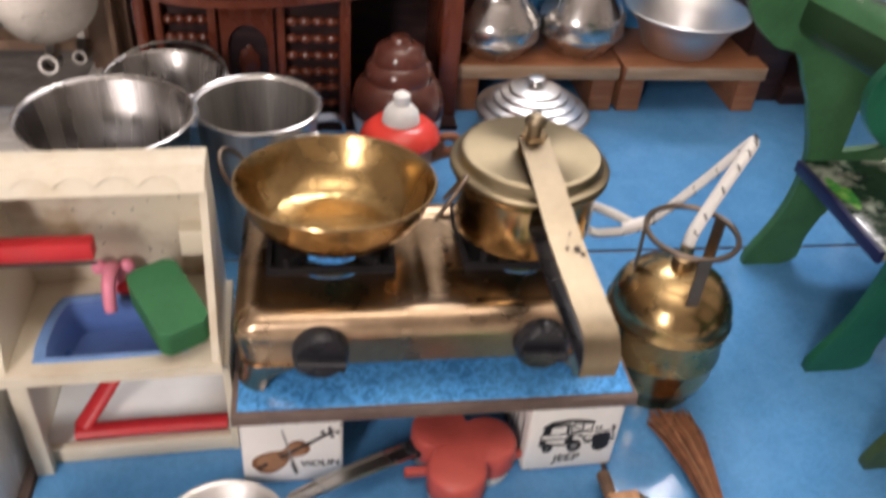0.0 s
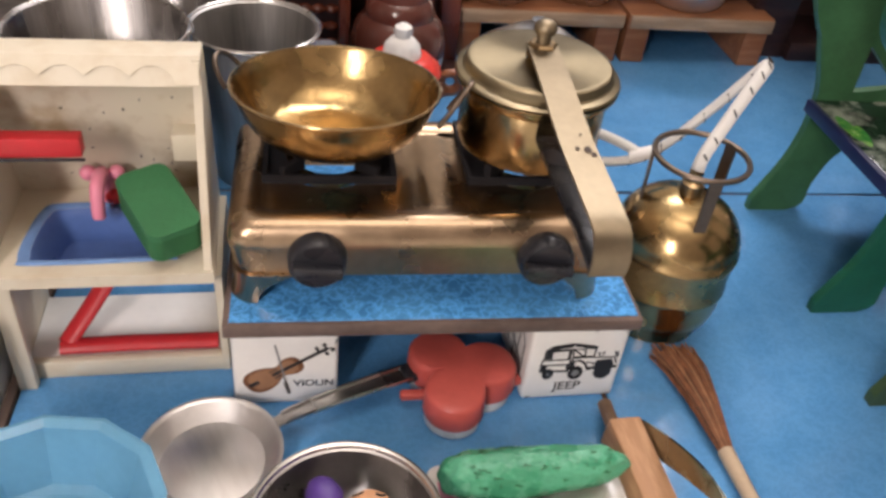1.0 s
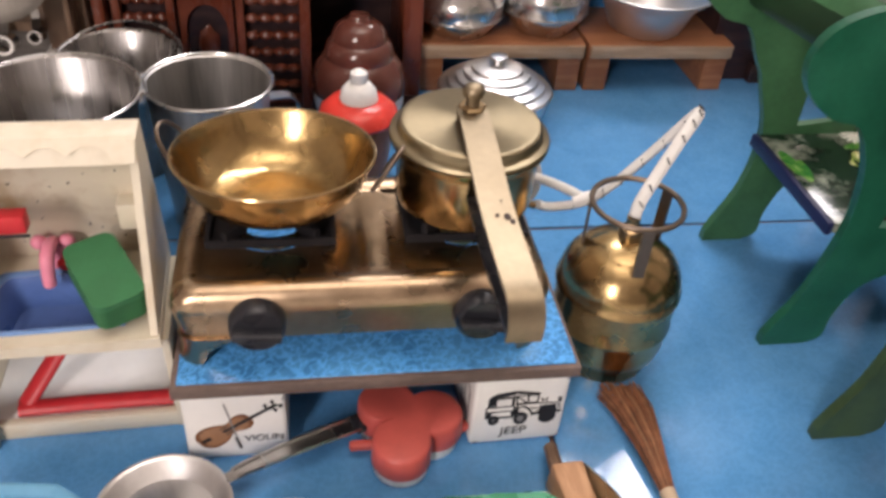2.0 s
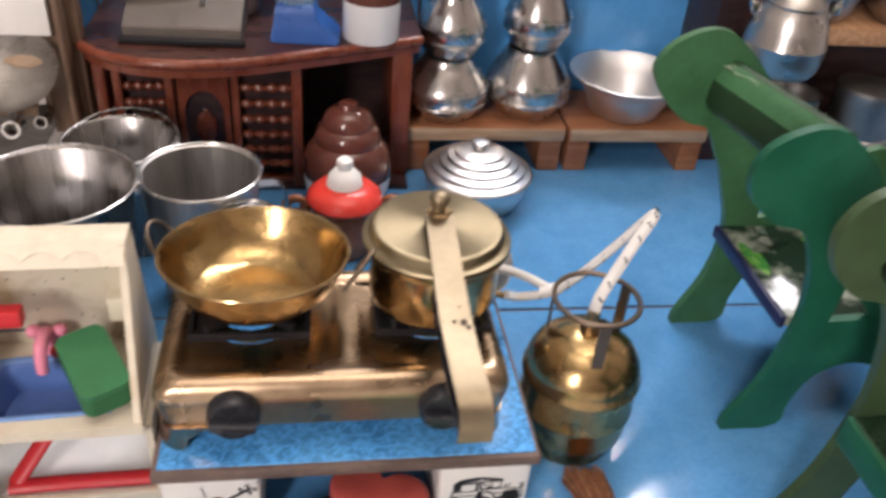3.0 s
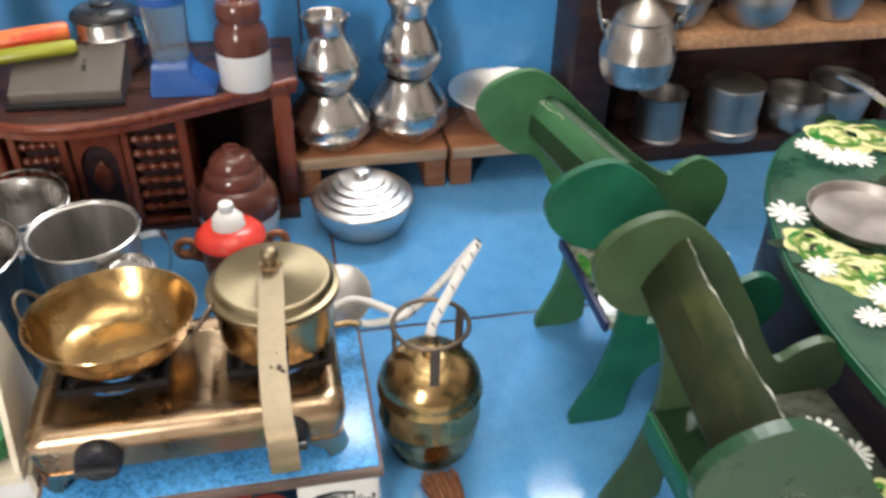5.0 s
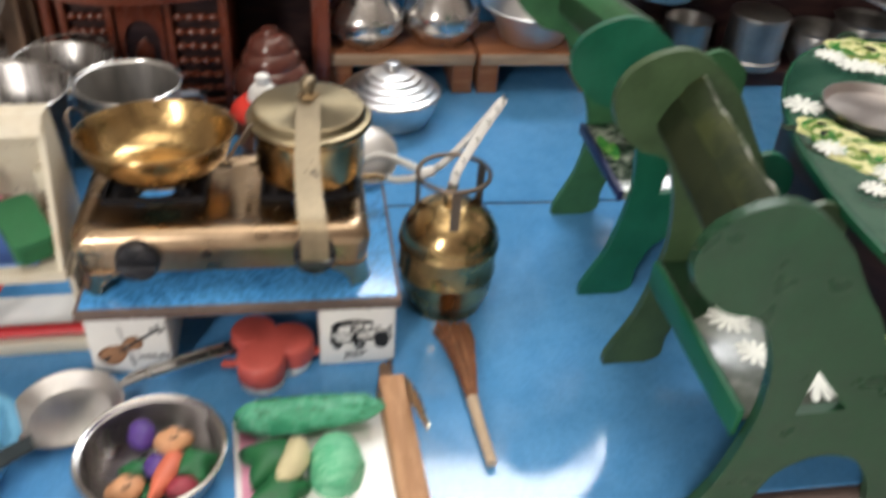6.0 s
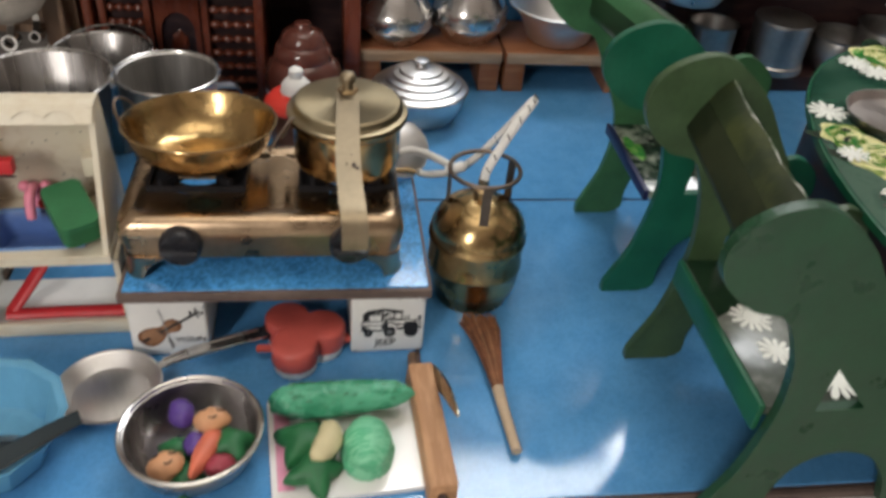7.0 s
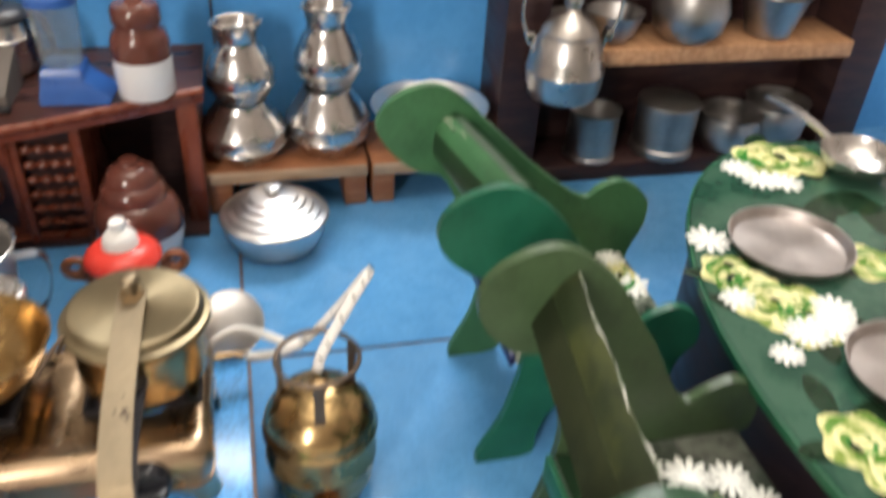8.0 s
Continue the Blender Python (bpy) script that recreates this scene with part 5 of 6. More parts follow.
water_pot(0.1145, 0.5000, 0.0326, LOWER_POT, 0.90, "large steel water pot under a smaller one", 0.94)
water_pot(0.1155, 0.5000, 0.0737, UPPER_POT, 0.90, "small steel water pot stacked on a larger one", 0.88)
water_pot(0.1700, 0.5050, 0.0326, LOWER_POT, 1.0, "large steel water pot under a smaller one", 0.95)
water_pot(0.1710, 0.5050, 0.0782, UPPER_POT, 0.95, "small flared steel water pot stacked on a larger one", 0.89)
basin = thing("aluminium_basin", "wide dull aluminium basin on the low stool", "basin", (0.2400, 0.5060, 0.0326))
part("shell", lathe(vessel([(0.0, 0.0), (0.0210, 0.0), (0.0235, 0.0020), (0.0300, 0.0170), (0.0385, 0.0275), (0.0400, 0.0280)], 0.0009), 56), ALUMINIUM, basin)
part("rim_bead", tube([(0.0400 * math.cos(a), 0.0400 * math.sin(a), 0.0280) for a in (2 * math.pi * i / 56 for i in range(56))], 0.0008, 8, True), ALUMINIUM, basin)


# ---------- carved wooden cabinet ----------
cabn = thing("carved_cabinet", "red-brown carved wooden cabinet with a bowed top", "cabinet", (0, 0, 0))
arc = [(-0.0930, 0.4490), (-0.0760, 0.4335), (-0.0480, 0.4245), (-0.0100, 0.4285), (0.0360, 0.4455), (0.0930, 0.4690)]
front = [(p.x, p.y) for p in smooth_line([(u, v, 0) for u, v in arc], 6)]
part("top", sheet([[(u, v + 0.003) for u, v in front] + [(0.0930, 0.5400), (-0.0930, 0.5400)]], 0.0050, to=lambda u, v, w: (u, v, 0.0903 + w)), WOOD_TOP, cabn, "varnished top coloured dark for shadow", smooth=False)
part("top_edge", tube([(u, v + 0.0020, 0.0927) for u, v in front], 0.0030, 10), WOOD_RED, cabn, "rounded red-brown front edge")
part("cornice", sheet([[(u, v + 0.004) for u, v in front] + [(u, v + 0.010) for u, v in reversed(front)]], 0.0055, to=lambda u, v, w: (u, v, 0.0844 + w)), WOOD_RED, cabn, smooth=False)
part("back", box(-0.0880, 0.0880, 0.5330, 0.5380, 0.0, 0.0899), WOOD_DARK, cabn)
part("base", box(-0.0880, 0.0880, 0.4560, 0.5330, 0.0, 0.0030), WOOD_DARK, cabn)
for x in (-0.0870, 0.0205):
    part("post", box(x - 0.0030, x + 0.0030, 0.4540, 0.5330, 0.0031, 0.0843, 0.0008), WOOD_RED, cabn)
part("panel_board", box(-0.0840, 0.0175, 0.4660, 0.4700, 0.0031, 0.0843), WOOD_DARK, cabn)
for x in (-0.0790, -0.0510, -0.0145):
    part("stile", box(x - 0.0022, x + 0.0022, 0.4580, 0.4659, 0.0031, 0.0843, 0.0006), WOOD_RED, cabn)
for z in (0.0050, 0.0800):
    part("rail", box(-0.0766, 0.0174, 0.4600, 0.4659, z - 0.0018, z + 0.0018, 0.0005), WOOD_RED, cabn)
for xa, xb in ((-0.0765, -0.0535), (-0.0120, 0.0172)):
    for z in [0.0150 + 0.0100 * k for k in range(6)]:
        n = 9
        pts = [(xa + (xb - xa) * k / (n * 4), 0.4620, z) for k in range(n * 4 + 1)]
        part("bead_rail", tube(pts, lambda t: 0.0014 + 0.0014 * abs(math.sin(math.pi * t * 4)), 8), WOOD_RED, cabn, "turned bead rail")
arch = [(-0.0480 + 0.0005, 0.0070), (-0.0180 - 0.0005, 0.0070), (-0.0180 - 0.0005, 0.0760), (-0.0475, 0.0760)]
hole = [(-0.0440, 0.0110)] + [(-0.0330 + 0.0110 * math.cos(a), 0.0480 + 0.0140 * math.sin(a)) for a in (math.pi - math.pi * k / 14 for k in range(15))] + [(-0.0220, 0.0110)]
part("arch_panel", sheet([arch, hole], 0.0030, to=lambda u, v, w: (u, 0.4625 + w, v)), WOOD_RED, cabn, "carved arch panel", smooth=False)
part("arch_boss", lumpy(0.0060, 0.0025, 0.0105, 4, 0.25, Matrix.Translation((-0.0330, 0.4650, 0.0380))), WOOD_RED, cabn, "carved arch relief")
part("niche_side", box(0.0765, 0.0885, 0.4690, 0.5329, 0.0031, 0.0843, 0.0010), WOOD_RED, cabn, "solid red-brown side board")

# ---------- things on the cabinet ----------
gb = thing("grey_box", "flat grey-brown metal box with a sloping lid on the cabinet", "box", (-0.0385, 0.4700, 0.0955), -2)
part("case", sheet([[(-0.0200, 0.0), (0.0180, 0.0), (0.0180, 0.0215), (0.0170, 0.0225), (-0.0182, 0.0096), (-0.0192, 0.0092), (-0.0200, 0.0080)]], 0.0620, to=lambda u, v, w: (-0.0310 + w, u, v)), GREY_BOX, gb, smooth=False)
# Black strip stands in for the shadow at the box's foot.
part("shadow_strip", box(-0.0330, 0.0330, -0.0245, -0.0205, 0.0, 0.0035, 0.0008), BLACK, gb)
part("clasp", box(0.0080, 0.0105, -0.0040, 0.0040, 0.0145, 0.0188, 0.0004), STEEL_BRUSHED, gb)
for lb, mt, a, z, r in (("orange plastic handle bar lying on the grey box", ORANGE, 11, 0.1237, 0.0068), ("lime plastic handle bar lying on the grey box", LIME, 8, 0.1186, 0.0052)):
    off = -0.0012 if mt is ORANGE else -0.0130
    bm = tube([(-0.0300, 0, 0), (-0.0280, 0, 0), (0.0, 0, 0.0004), (0.0240, 0, 0), (0.0260, 0, 0)], lambda t: r * (0.75 if t < 0.02 or t > 0.98 else 1.0), 10, flat=0.8)
    solo("plastic_bar", bm, mt, lb, "plastic bar", pose(-0.0640 if mt is ORANGE else -0.0590, 0.4890 + off, z, 0, -3, a))
dome = thing("steel_dome_pan", "small steel pan with a domed black lid behind the grey box", "pan", (-0.0200, 0.5080, 0.0955))
part("pan", lathe([(0.0, 0.0), (0.0180, 0.0), (0.0196, 0.0020), (0.0200, 0.0060), (0.0204, 0.0200), (0.0212, 0.0216), (0.0212, 0.0226), (0.0196, 0.0240), (0.0182, 0.0318), (0.0, 0.0320)], 48), STEEL, dome)
lid = part("lid", lathe([(0.0, 0.0321), (0.0196, 0.0321), (0.0202, 0.0330), (0.0194, 0.0352), (0.0160, 0.0378), (0.0100, 0.0394), (0.0, 0.0398)], 48), BLACK_PLASTIC, dome, "domed black lid")
part("lid_knob", lathe([(0.0, 0.0397), (0.0070, 0.0396), (0.0074, 0.0408), (0.0060, 0.0418), (0.0, 0.0420)], 24), BLACK_PLASTIC, lid)
part("handle", strap(smooth_line([(0.0180, 0.0, 0.0345), (0.0250, 0.0, 0.0300), (0.0285, 0.0, 0.0180), (0.0292, 0.0, 0.0020)], 5), 0.0110, 0.0016, (0, 1, 0)), NAVY, dome, "dark blue curved handle strap")
mx = thing("toy_mixer", "blue plastic toy mixer with a clear jar and blue lid", "mixer", (0.0212, 0.4660, 0.0955), -4)
bm = bmesh.new()
rings = [[bm.verts.new((sx, sy, z)) for sx, sy in ((-a, -b), (a + c, -b), (a + c, b), (-a, b))] for a, b, c, z in ((0.0132, 0.0140, 0.0115, 0.0), (0.0132, 0.0140, 0.0100, 0.0030), (0.0112, 0.0110, 0.0, 0.0140), (0.0108, 0.0105, 0.0, 0.0190), (0.0090, 0.0090, 0.0, 0.0205))]
for a, b in zip(rings, rings[1:]):
    for k in range(4):
        bm.faces.new((a[k], a[(k + 1) % 4], b[(k + 1) % 4], b[k]))
bm.faces.new(rings[0])
bm.faces.new(rings[-1])
bmesh.ops.bevel(bm, geom=bm.edges[:], offset=0.0008, segments=2, affect="EDGES")
part("motor_base", bm, MIXER_BLUE, mx, "blue plastic wedge base")
part("jar", lathe(vessel([(0.0, 0.0206), (0.0100, 0.0206), (0.0110, 0.0215), (0.0130, 0.0535), (0.0135, 0.0540)], 0.0008), 36), CLEAR, mx, "clear plastic jar")
part("jar_lid", lathe([(0.0, 0.0541), (0.0138, 0.0541), (0.0138, 0.0585), (0.0060, 0.0595), (0.0040, 0.0625), (0.0, 0.0627)], 36), MIXER_BLUE, mx, "blue plastic lid")
jar = thing("pickle_jar", "brown and white glazed ceramic pickle jar on the cabinet", "jar", (0.0630, 0.4665, 0.0955))
SLIM = Matrix.Diagonal((0.91, 0.91, 1.07, 1.0))
part("jar_base", lathe([(0.0, 0.0), (0.0168, 0.0), (0.0178, 0.0015), (0.0178, 0.0210), (0.0, 0.0211)], 48, m=SLIM), CERAMIC_WHITE, jar, "white glazed lower half")
part("jar_top", lathe([(0.0, 0.0212), (0.0178, 0.0212), (0.0176, 0.0300), (0.0160, 0.0345), (0.0130, 0.0372), (0.0128, 0.0390), (0.0, 0.0391)], 48, m=SLIM), CLAY, jar, "brown glazed shoulder")
part("jar_lid", lathe([(0.0, 0.0392), (0.0142, 0.0392), (0.0148, 0.0410), (0.0146, 0.0470), (0.0130, 0.0488), (0.0060, 0.0496), (0.0045, 0.0520), (0.0022, 0.0540), (0.0, 0.0542)], 48, m=SLIM), CLAY, jar, "brown glazed lid")

# ---------- rack at the far left ----------
rack = thing("utensil_rack", "brown wooden rack post hung with steel utensils", "rack", (-0.1050, 0.4550, 0.0))
part("post", box(-0.0080, 0.0135, -0.0060, 0.0060, 0.0, 0.2000, 0.001), WOOD_POST, rack)
part("post", box(0.0055, 0.0085, -0.0180, -0.0062, 0.0, 0.1600, 0.0008), WOOD_POST, rack)
part("back_board", box(-0.1600, -0.0080, 0.0300, 0.0360, 0.0, 0.1900), GREY_BOARD, rack, "grey weathered back board")
for z in (0.052, 0.094):
    part("shelf", box(-0.1600, -0.0081, -0.0060, 0.0299, z, z + 0.005), WOOD_POST, rack)
for i, (x, z, r) in enumerate(((-0.070, 0.099, 0.018), (-0.055, 0.057, 0.012), (-0.090, 0.057, 0.012))):
    t = thing("steel_tumbler", "small dull steel tumbler on the rack", "tumbler", (-0.1050 + x, 0.4740, z), group="tumblers on the rack")
    part("cup", lathe(vessel([(0.0, 0.0), (r * 0.8, 0.0), (r, 0.022), (r * 1.05, 0.0225)], 0.0006), 32), STEEL_DULL, t)
for x, z, r in ((-0.1315, 0.0490, 0.0050), (-0.1155, 0.0535, 0.0036)):
    t = thing("steel_clip", "rolled steel clip hung on the rack shelf", "clip", (x, 0.4400, z), group="clips on the rack")
    part("roll", lathe([(r * 0.7, -0.0055), (r, -0.0055), (r, 0.0055), (r * 0.7, 0.0055)], 24, m=Matrix.Rotation(radians(78), 4, "X"), closed=True), STEEL if r > 0.004 else STEEL_DULL, t)
    part("hook", strap([(0, 0.0, r), (0, 0.004, r + 0.004), (0, 0.0042, r + 0.009)], 0.004, 0.0008), STEEL_DULL, t)
wb = thing("white_box", "plain white card box on the rack shelf", "box", (-0.1180, 0.4500, 0.0992))
part("carton", box(-0.0150, 0.0135, -0.0050, 0.0160, 0.0, 0.0380, 0.0008), WHITE_CARD, wb)
pl = thing("dull_plate", "dull grey plate with tan clay food on the rack shelf", "plate", (-0.1240, 0.4330, 0.0700))
part("plate", lathe([(0.0, 0.0), (0.0180, 0.0), (0.0230, 0.0030), (0.0238, 0.0034), (0.0180, 0.0010), (0.0, 0.0010)], 40, m=pose(0, 0, 0.014, 40)), STEEL_DULL, pl)
part("food", lumpy(0.0090, 0.0035, 0.0018, 5, 0.25, pose(0.006, 0.0035, 0.0185, 40)), WOOD_PALE, pl, "pale tan clay food")

# ---------- dark shelf with pots ----------
shelf = thing("pot_shelf", "dark brown wooden shelf filled with steel pots", "shelf", (0, 0, 0))
part("side", box(0.2860, 0.3160, 0.4960, 0.5440, 0.0, 0.2000, 0.001), WOOD_DARK, shelf)
part("side", box(0.5480, 0.5800, 0.4960, 0.5440, 0.0, 0.2000, 0.001), WOOD_DARK, shelf)
part("back", box(0.3161, 0.5479, 0.5400, 0.5444, 0.0, 0.2000), WOOD_DARK, shelf)
part("bottom_board", box(0.3161, 0.5479, 0.4900, 0.5399, 0.0, 0.0130, 0.001), WOOD_DARK, shelf)
part("middle_board", box(0.3161, 0.5479, 0.4900, 0.5399, 0.0890, 0.1010, 0.001), WOOD_PLANK, shelf, "paler wooden board")
part("top_board", box(0.2840, 0.5820, 0.4900, 0.5445, 0.2001, 0.2080, 0.001), WOOD_DARK, shelf)


def steel_pot(name, x, y, z, prof, label, category="pot", mat=STEEL_SHELF):
    t = thing(name, label, category, (x, y, z), group="steel pots on the shelf")
    part("pot_body", lathe(vessel(prof, 0.0007), 44), mat, t)
    return t


steel_pot("square_cup", 0.3640, 0.5080, 0.0131, [(0.0, 0.0), (0.0186, 0.0), (0.0196, 0.0008), (0.0196, 0.0024), (0.0186, 0.0034), (0.0182, 0.0350), (0.0190, 0.0362), (0.0196, 0.0365)], "plain straight steel cup under the kettle", "cup")
t = steel_pot("lidded_pot", 0.4220, 0.5080, 0.0131, [(0.0, 0.0), (0.0225, 0.0), (0.0240, 0.0010), (0.0240, 0.0060), (0.0225, 0.0072), (0.0225, 0.0380), (0.0232, 0.0385)], "straight steel pot with a flat lid", "pot")
part("lid", lathe([(0.0, 0.0386), (0.0234, 0.0386), (0.0230, 0.0410), (0.0120, 0.0440), (0.0, 0.0445)], 44), STEEL_SHELF, t)
steel_pot("round_pot", 0.4740, 0.5060, 0.0131, [(0.0, 0.0), (0.0150, 0.0), (0.0215, 0.0080), (0.0235, 0.0190), (0.0210, 0.0270), (0.0240, 0.0300)], "rounded steel pot with a flared rim", "pot")
steel_pot("round_pot", 0.5160, 0.5120, 0.0131, [(0.0, 0.0), (0.0170, 0.0), (0.0230, 0.0090), (0.0250, 0.0230), (0.0225, 0.0320), (0.0250, 0.0350)], "rounded steel pot with a flared rim", "pot")
steel_pot("small_bowl", 0.3670, 0.5100, 0.1011, [(0.0, 0.0), (0.0110, 0.0), (0.0160, 0.0060), (0.0200, 0.0200), (0.0210, 0.0205)], "small steel bowl on the upper shelf", "bowl")
steel_pot("round_pot", 0.4210, 0.5060, 0.1011, [(0.0, 0.0), (0.0150, 0.0), (0.0245, 0.0090), (0.0270, 0.0220), (0.0235, 0.0360), (0.0255, 0.0400)], "round steel pot on the upper shelf", "pot")
steel_pot("steel_cup", 0.4880, 0.5100, 0.1011, [(0.0, 0.0), (0.0140, 0.0), (0.0160, 0.0010), (0.0235, 0.0300), (0.0245, 0.0305)], "tapered steel cup on the upper shelf", "cup")
steel_pot("small_bowl", 0.3380, 0.5200, 0.1011, [(0.0, 0.0), (0.0090, 0.0), (0.0140, 0.0060), (0.0155, 0.0150), (0.0160, 0.0152)], "small steel bowl on the upper shelf", "bowl")

ket = thing("hanging_kettle", "steel milk kettle hanging by its wire bail from the shelf post", "kettle", (0.3175, 0.4650, 0.0730))
part("kettle_body", lathe([(0.0, 0.0080), (0.0160, 0.0080), (0.0210, 0.0096), (0.0236, 0.0135), (0.0247, 0.0200), (0.0250, 0.0270), (0.0254, 0.0278), (0.0250, 0.0288), (0.0238, 0.0360), (0.0212, 0.0450), (0.0180, 0.0505), (0.0, 0.0507)], 48), KETTLE_STEEL, ket)
part("kettle_lid", lathe([(0.0, 0.0508), (0.0182, 0.0508), (0.0184, 0.0522), (0.0160, 0.0560), (0.0110, 0.0610), (0.0060, 0.0640), (0.0045, 0.0665), (0.0062, 0.0705), (0.0056, 0.0735), (0.0, 0.0745)], 40), KETTLE_STEEL, ket, "domed steel lid")
for s in (-1, 1):
    part("lug", box(s * 0.0235 - 0.0028, s * 0.0235 + 0.0028, -0.0030, 0.0030, 0.0490, 0.0560, 0.0008, m=Matrix.Rotation(radians(s * 18), 4, "Y") @ Matrix.Translation((s * -0.014, 0, 0.002))), STEEL_POT, ket)
    part("lug_arm", tube([(s * 0.0210, 0, 0.0330), (s * 0.0235, 0, 0.0420), (s * 0.0260, 0, 0.0500)], 0.0012, 8), STEEL_POT, ket)
part("bail", tube(smooth_line([(-0.0275, 0, 0.0500), (-0.0320, 0, 0.0640), (-0.0290, 0, 0.0860), (-0.0150, 0, 0.1040), (0.0, 0, 0.1090), (0.0150, 0, 0.1040), (0.0290, 0, 0.0860), (0.0320, 0, 0.0640), (0.0275, 0, 0.0500)], 5), 0.0011, 8), STEEL_POT, ket, "thin wire bail")
part("hook", tube([(0, 0, 0.1075), (-0.001, 0.004, 0.1105), (-0.005, 0.016, 0.1110), (-0.008, 0.0320, 0.1110)], 0.0013, 8), BRONZE, ket, "dark nail hook in the shelf post")

# ---------- oval table with printed top ----------
TX, TY, TR, TZ = 0.4200, 0.1750, 0.2000, 0.0880
OVAL = Matrix.Diagonal((0.605, 1.0, 1.0, 1.0))
table = thing("oval_table", "oval toy dining table printed with flowers on green", "table", (TX, TY, 0.0))
part("tabletop", lathe([(0.0, TZ - 0.0060), (TR - 0.0008, TZ - 0.0060), (TR, TZ - 0.0052), (TR, TZ - 0.0008), (TR - 0.0008, TZ), (0.0, TZ)], 96, m=OVAL), TABLE_GREEN, table, "dark green printed oval top")
part("edge_band", lathe([(TR + 0.0001, TZ - 0.0056), (TR + 0.0014, TZ - 0.0052), (TR + 0.0014, TZ - 0.0010), (TR + 0.0001, TZ - 0.0006)], 96, m=OVAL, closed=True), GREEN_EDGE, table, "emerald painted edge")
# Drum added to stand in for the shaded space below the tabletop.
part("dark_filler_drum", lathe([(0.0, 0.0), (0.1190, 0.0), (0.1200, 0.0010), (0.1200, TZ - 0.0062), (0.0, TZ - 0.0061)], 64, m=Matrix.Translation((0, 0.065, 0)) @ Matrix.Diagonal((0.86, 1.0, 1.0, 1.0))), WOOD_DARK, table, "dark brown drum added to fill the shade under the table")


def daisy(name, x, y, r, to, seed, parent):
    random.seed(seed)
    n, turn, out = random.choice((11, 12, 13)), random.uniform(0, 1), []
    long = [random.uniform(0.82, 1.1) for _ in range(n)]
    for k in range(n * 8):
        a = 2 * math.pi * k / (n * 8)
        f = abs(math.sin(n * a / 2)) ** 0.55
        rr = r * (0.30 + 0.70 * f * long[int(n * a / (2 * math.pi)) % n])
        out.append((x + rr * math.cos(a + turn), y + rr * math.sin(a + turn)))
    part(name, flat_shape(out, to), PETAL, parent, "printed white daisy", smooth=False)


def rose(x, y, r, to_lo, seed, parent, to_hi):
    random.seed(seed)
    o = [(x + r * (1 + 0.12 * math.sin(5 * a + seed)) * math.cos(a), y + r * (1 + 0.12 * math.sin(5 * a + seed)) * math.sin(a)) for a in (2 * math.pi * k / 36 for k in range(36))]
    flower = part("printed_rose", flat_shape(o, to_lo), ROSE, parent, "printed yellow-green rose", smooth=False)
    for nm, mt, n, lift in (("printed_petal_shade", ROSE_SHADE, 9, 0.0), ("printed_petal", PALE_YELLOW, 9, 0.0002), ("printed_petal_gap", LEAF, 4, 0.00046), ("printed_dark_gap", PRINT_DARK, 1, 0.0006)):
        bm = bmesh.new()
        for k in range(n):
            a, d, w = random.uniform(0, 6.28), r * random.uniform(0.2, 0.92), r * random.uniform(0.10, 0.26)
            ts = [0.22 * q for q in range(7)]
            ar = [(x + (d + w * math.sin(math.pi * q / 6) * 0.6) * math.cos(a + t), y + (d + w * math.sin(math.pi * q / 6) * 0.6) * math.sin(a + t)) for q, t in enumerate(ts)]
            ar += [(x + (d - w * math.sin(math.pi * q / 6) * 0.5 - 0.0002) * math.cos(a + t), y + (d - w * math.sin(math.pi * q / 6) * 0.5 - 0.0002) * math.sin(a + t)) for q, t in reversed(list(enumerate(ts)))]
            flat_shape(ar, lambda u, v: tuple(Vector(to_hi(u, v)) + Vector((0, 0, lift + 0.00003 * k))), bm)
        part(nm, bm, mt, flower, smooth=False)


def table_print_hi(u, v):
    return (u, v, TZ + 0.0003)


R_AT = ((-0.0178, 0.1808, 0.0192), (-0.0006, 0.1770, 0.0163), (-0.0954, 0.0850, 0.0125), (-0.0887, 0.0591, 0.0163), (-0.0810, 0.0448, 0.0144), (-0.0236, 0.0802, 0.0144), (-0.0925, 0.0745, 0.0144), (-0.0762, 0.0553, 0.0153), (-0.0985, -0.0180, 0.0153), (-0.0905, -0.0340, 0.0163), (0.0148, -0.0003, 0.0163), (0.0339, 0.1147, 0.0163))
random.seed(4)
for k, (u, v, r) in enumerate(R_AT + R_AT):
    a = random.uniform(0, 6.28)
    leaf = oval(u + r * 0.9 * math.cos(a), v + r * 0.9 * math.sin(a), r * 0.8, r * 0.34, 16, math.degrees(a) + random.uniform(-40, 40))
    part("printed_dark_leaf", flat_shape(leaf, lambda p, q, k=k: (p, q, TZ + 0.00004 + 0.000002 * k)), PRINT_DARK, table, "printed blackish leaf", smooth=False)
for k, (u, v, r, a) in enumerate(((-0.0090, 0.1310, 0.0230, 20), (0.0060, 0.1180, 0.0190, 75), (-0.0300, 0.1240, 0.0150, -30), (-0.1000, 0.0060, 0.0120, 80), (-0.0840, -0.0050, 0.0130, 15))):
    part("printed_dark_leaf", flat_shape(oval(u, v, r, r * 0.42, 20, a), lambda p, q, k=k: (p, q, TZ + 0.00002 + 0.000003 * k)), PRINT_DARK, table, "printed blackish leaf", smooth=False)
for i, (u, v, r) in enumerate(R_AT):
    rose(u, v, r, lambda a, q, i=i: (a, q, TZ + 0.0001 + 0.00001 * i), i + 2, table, table_print_hi)
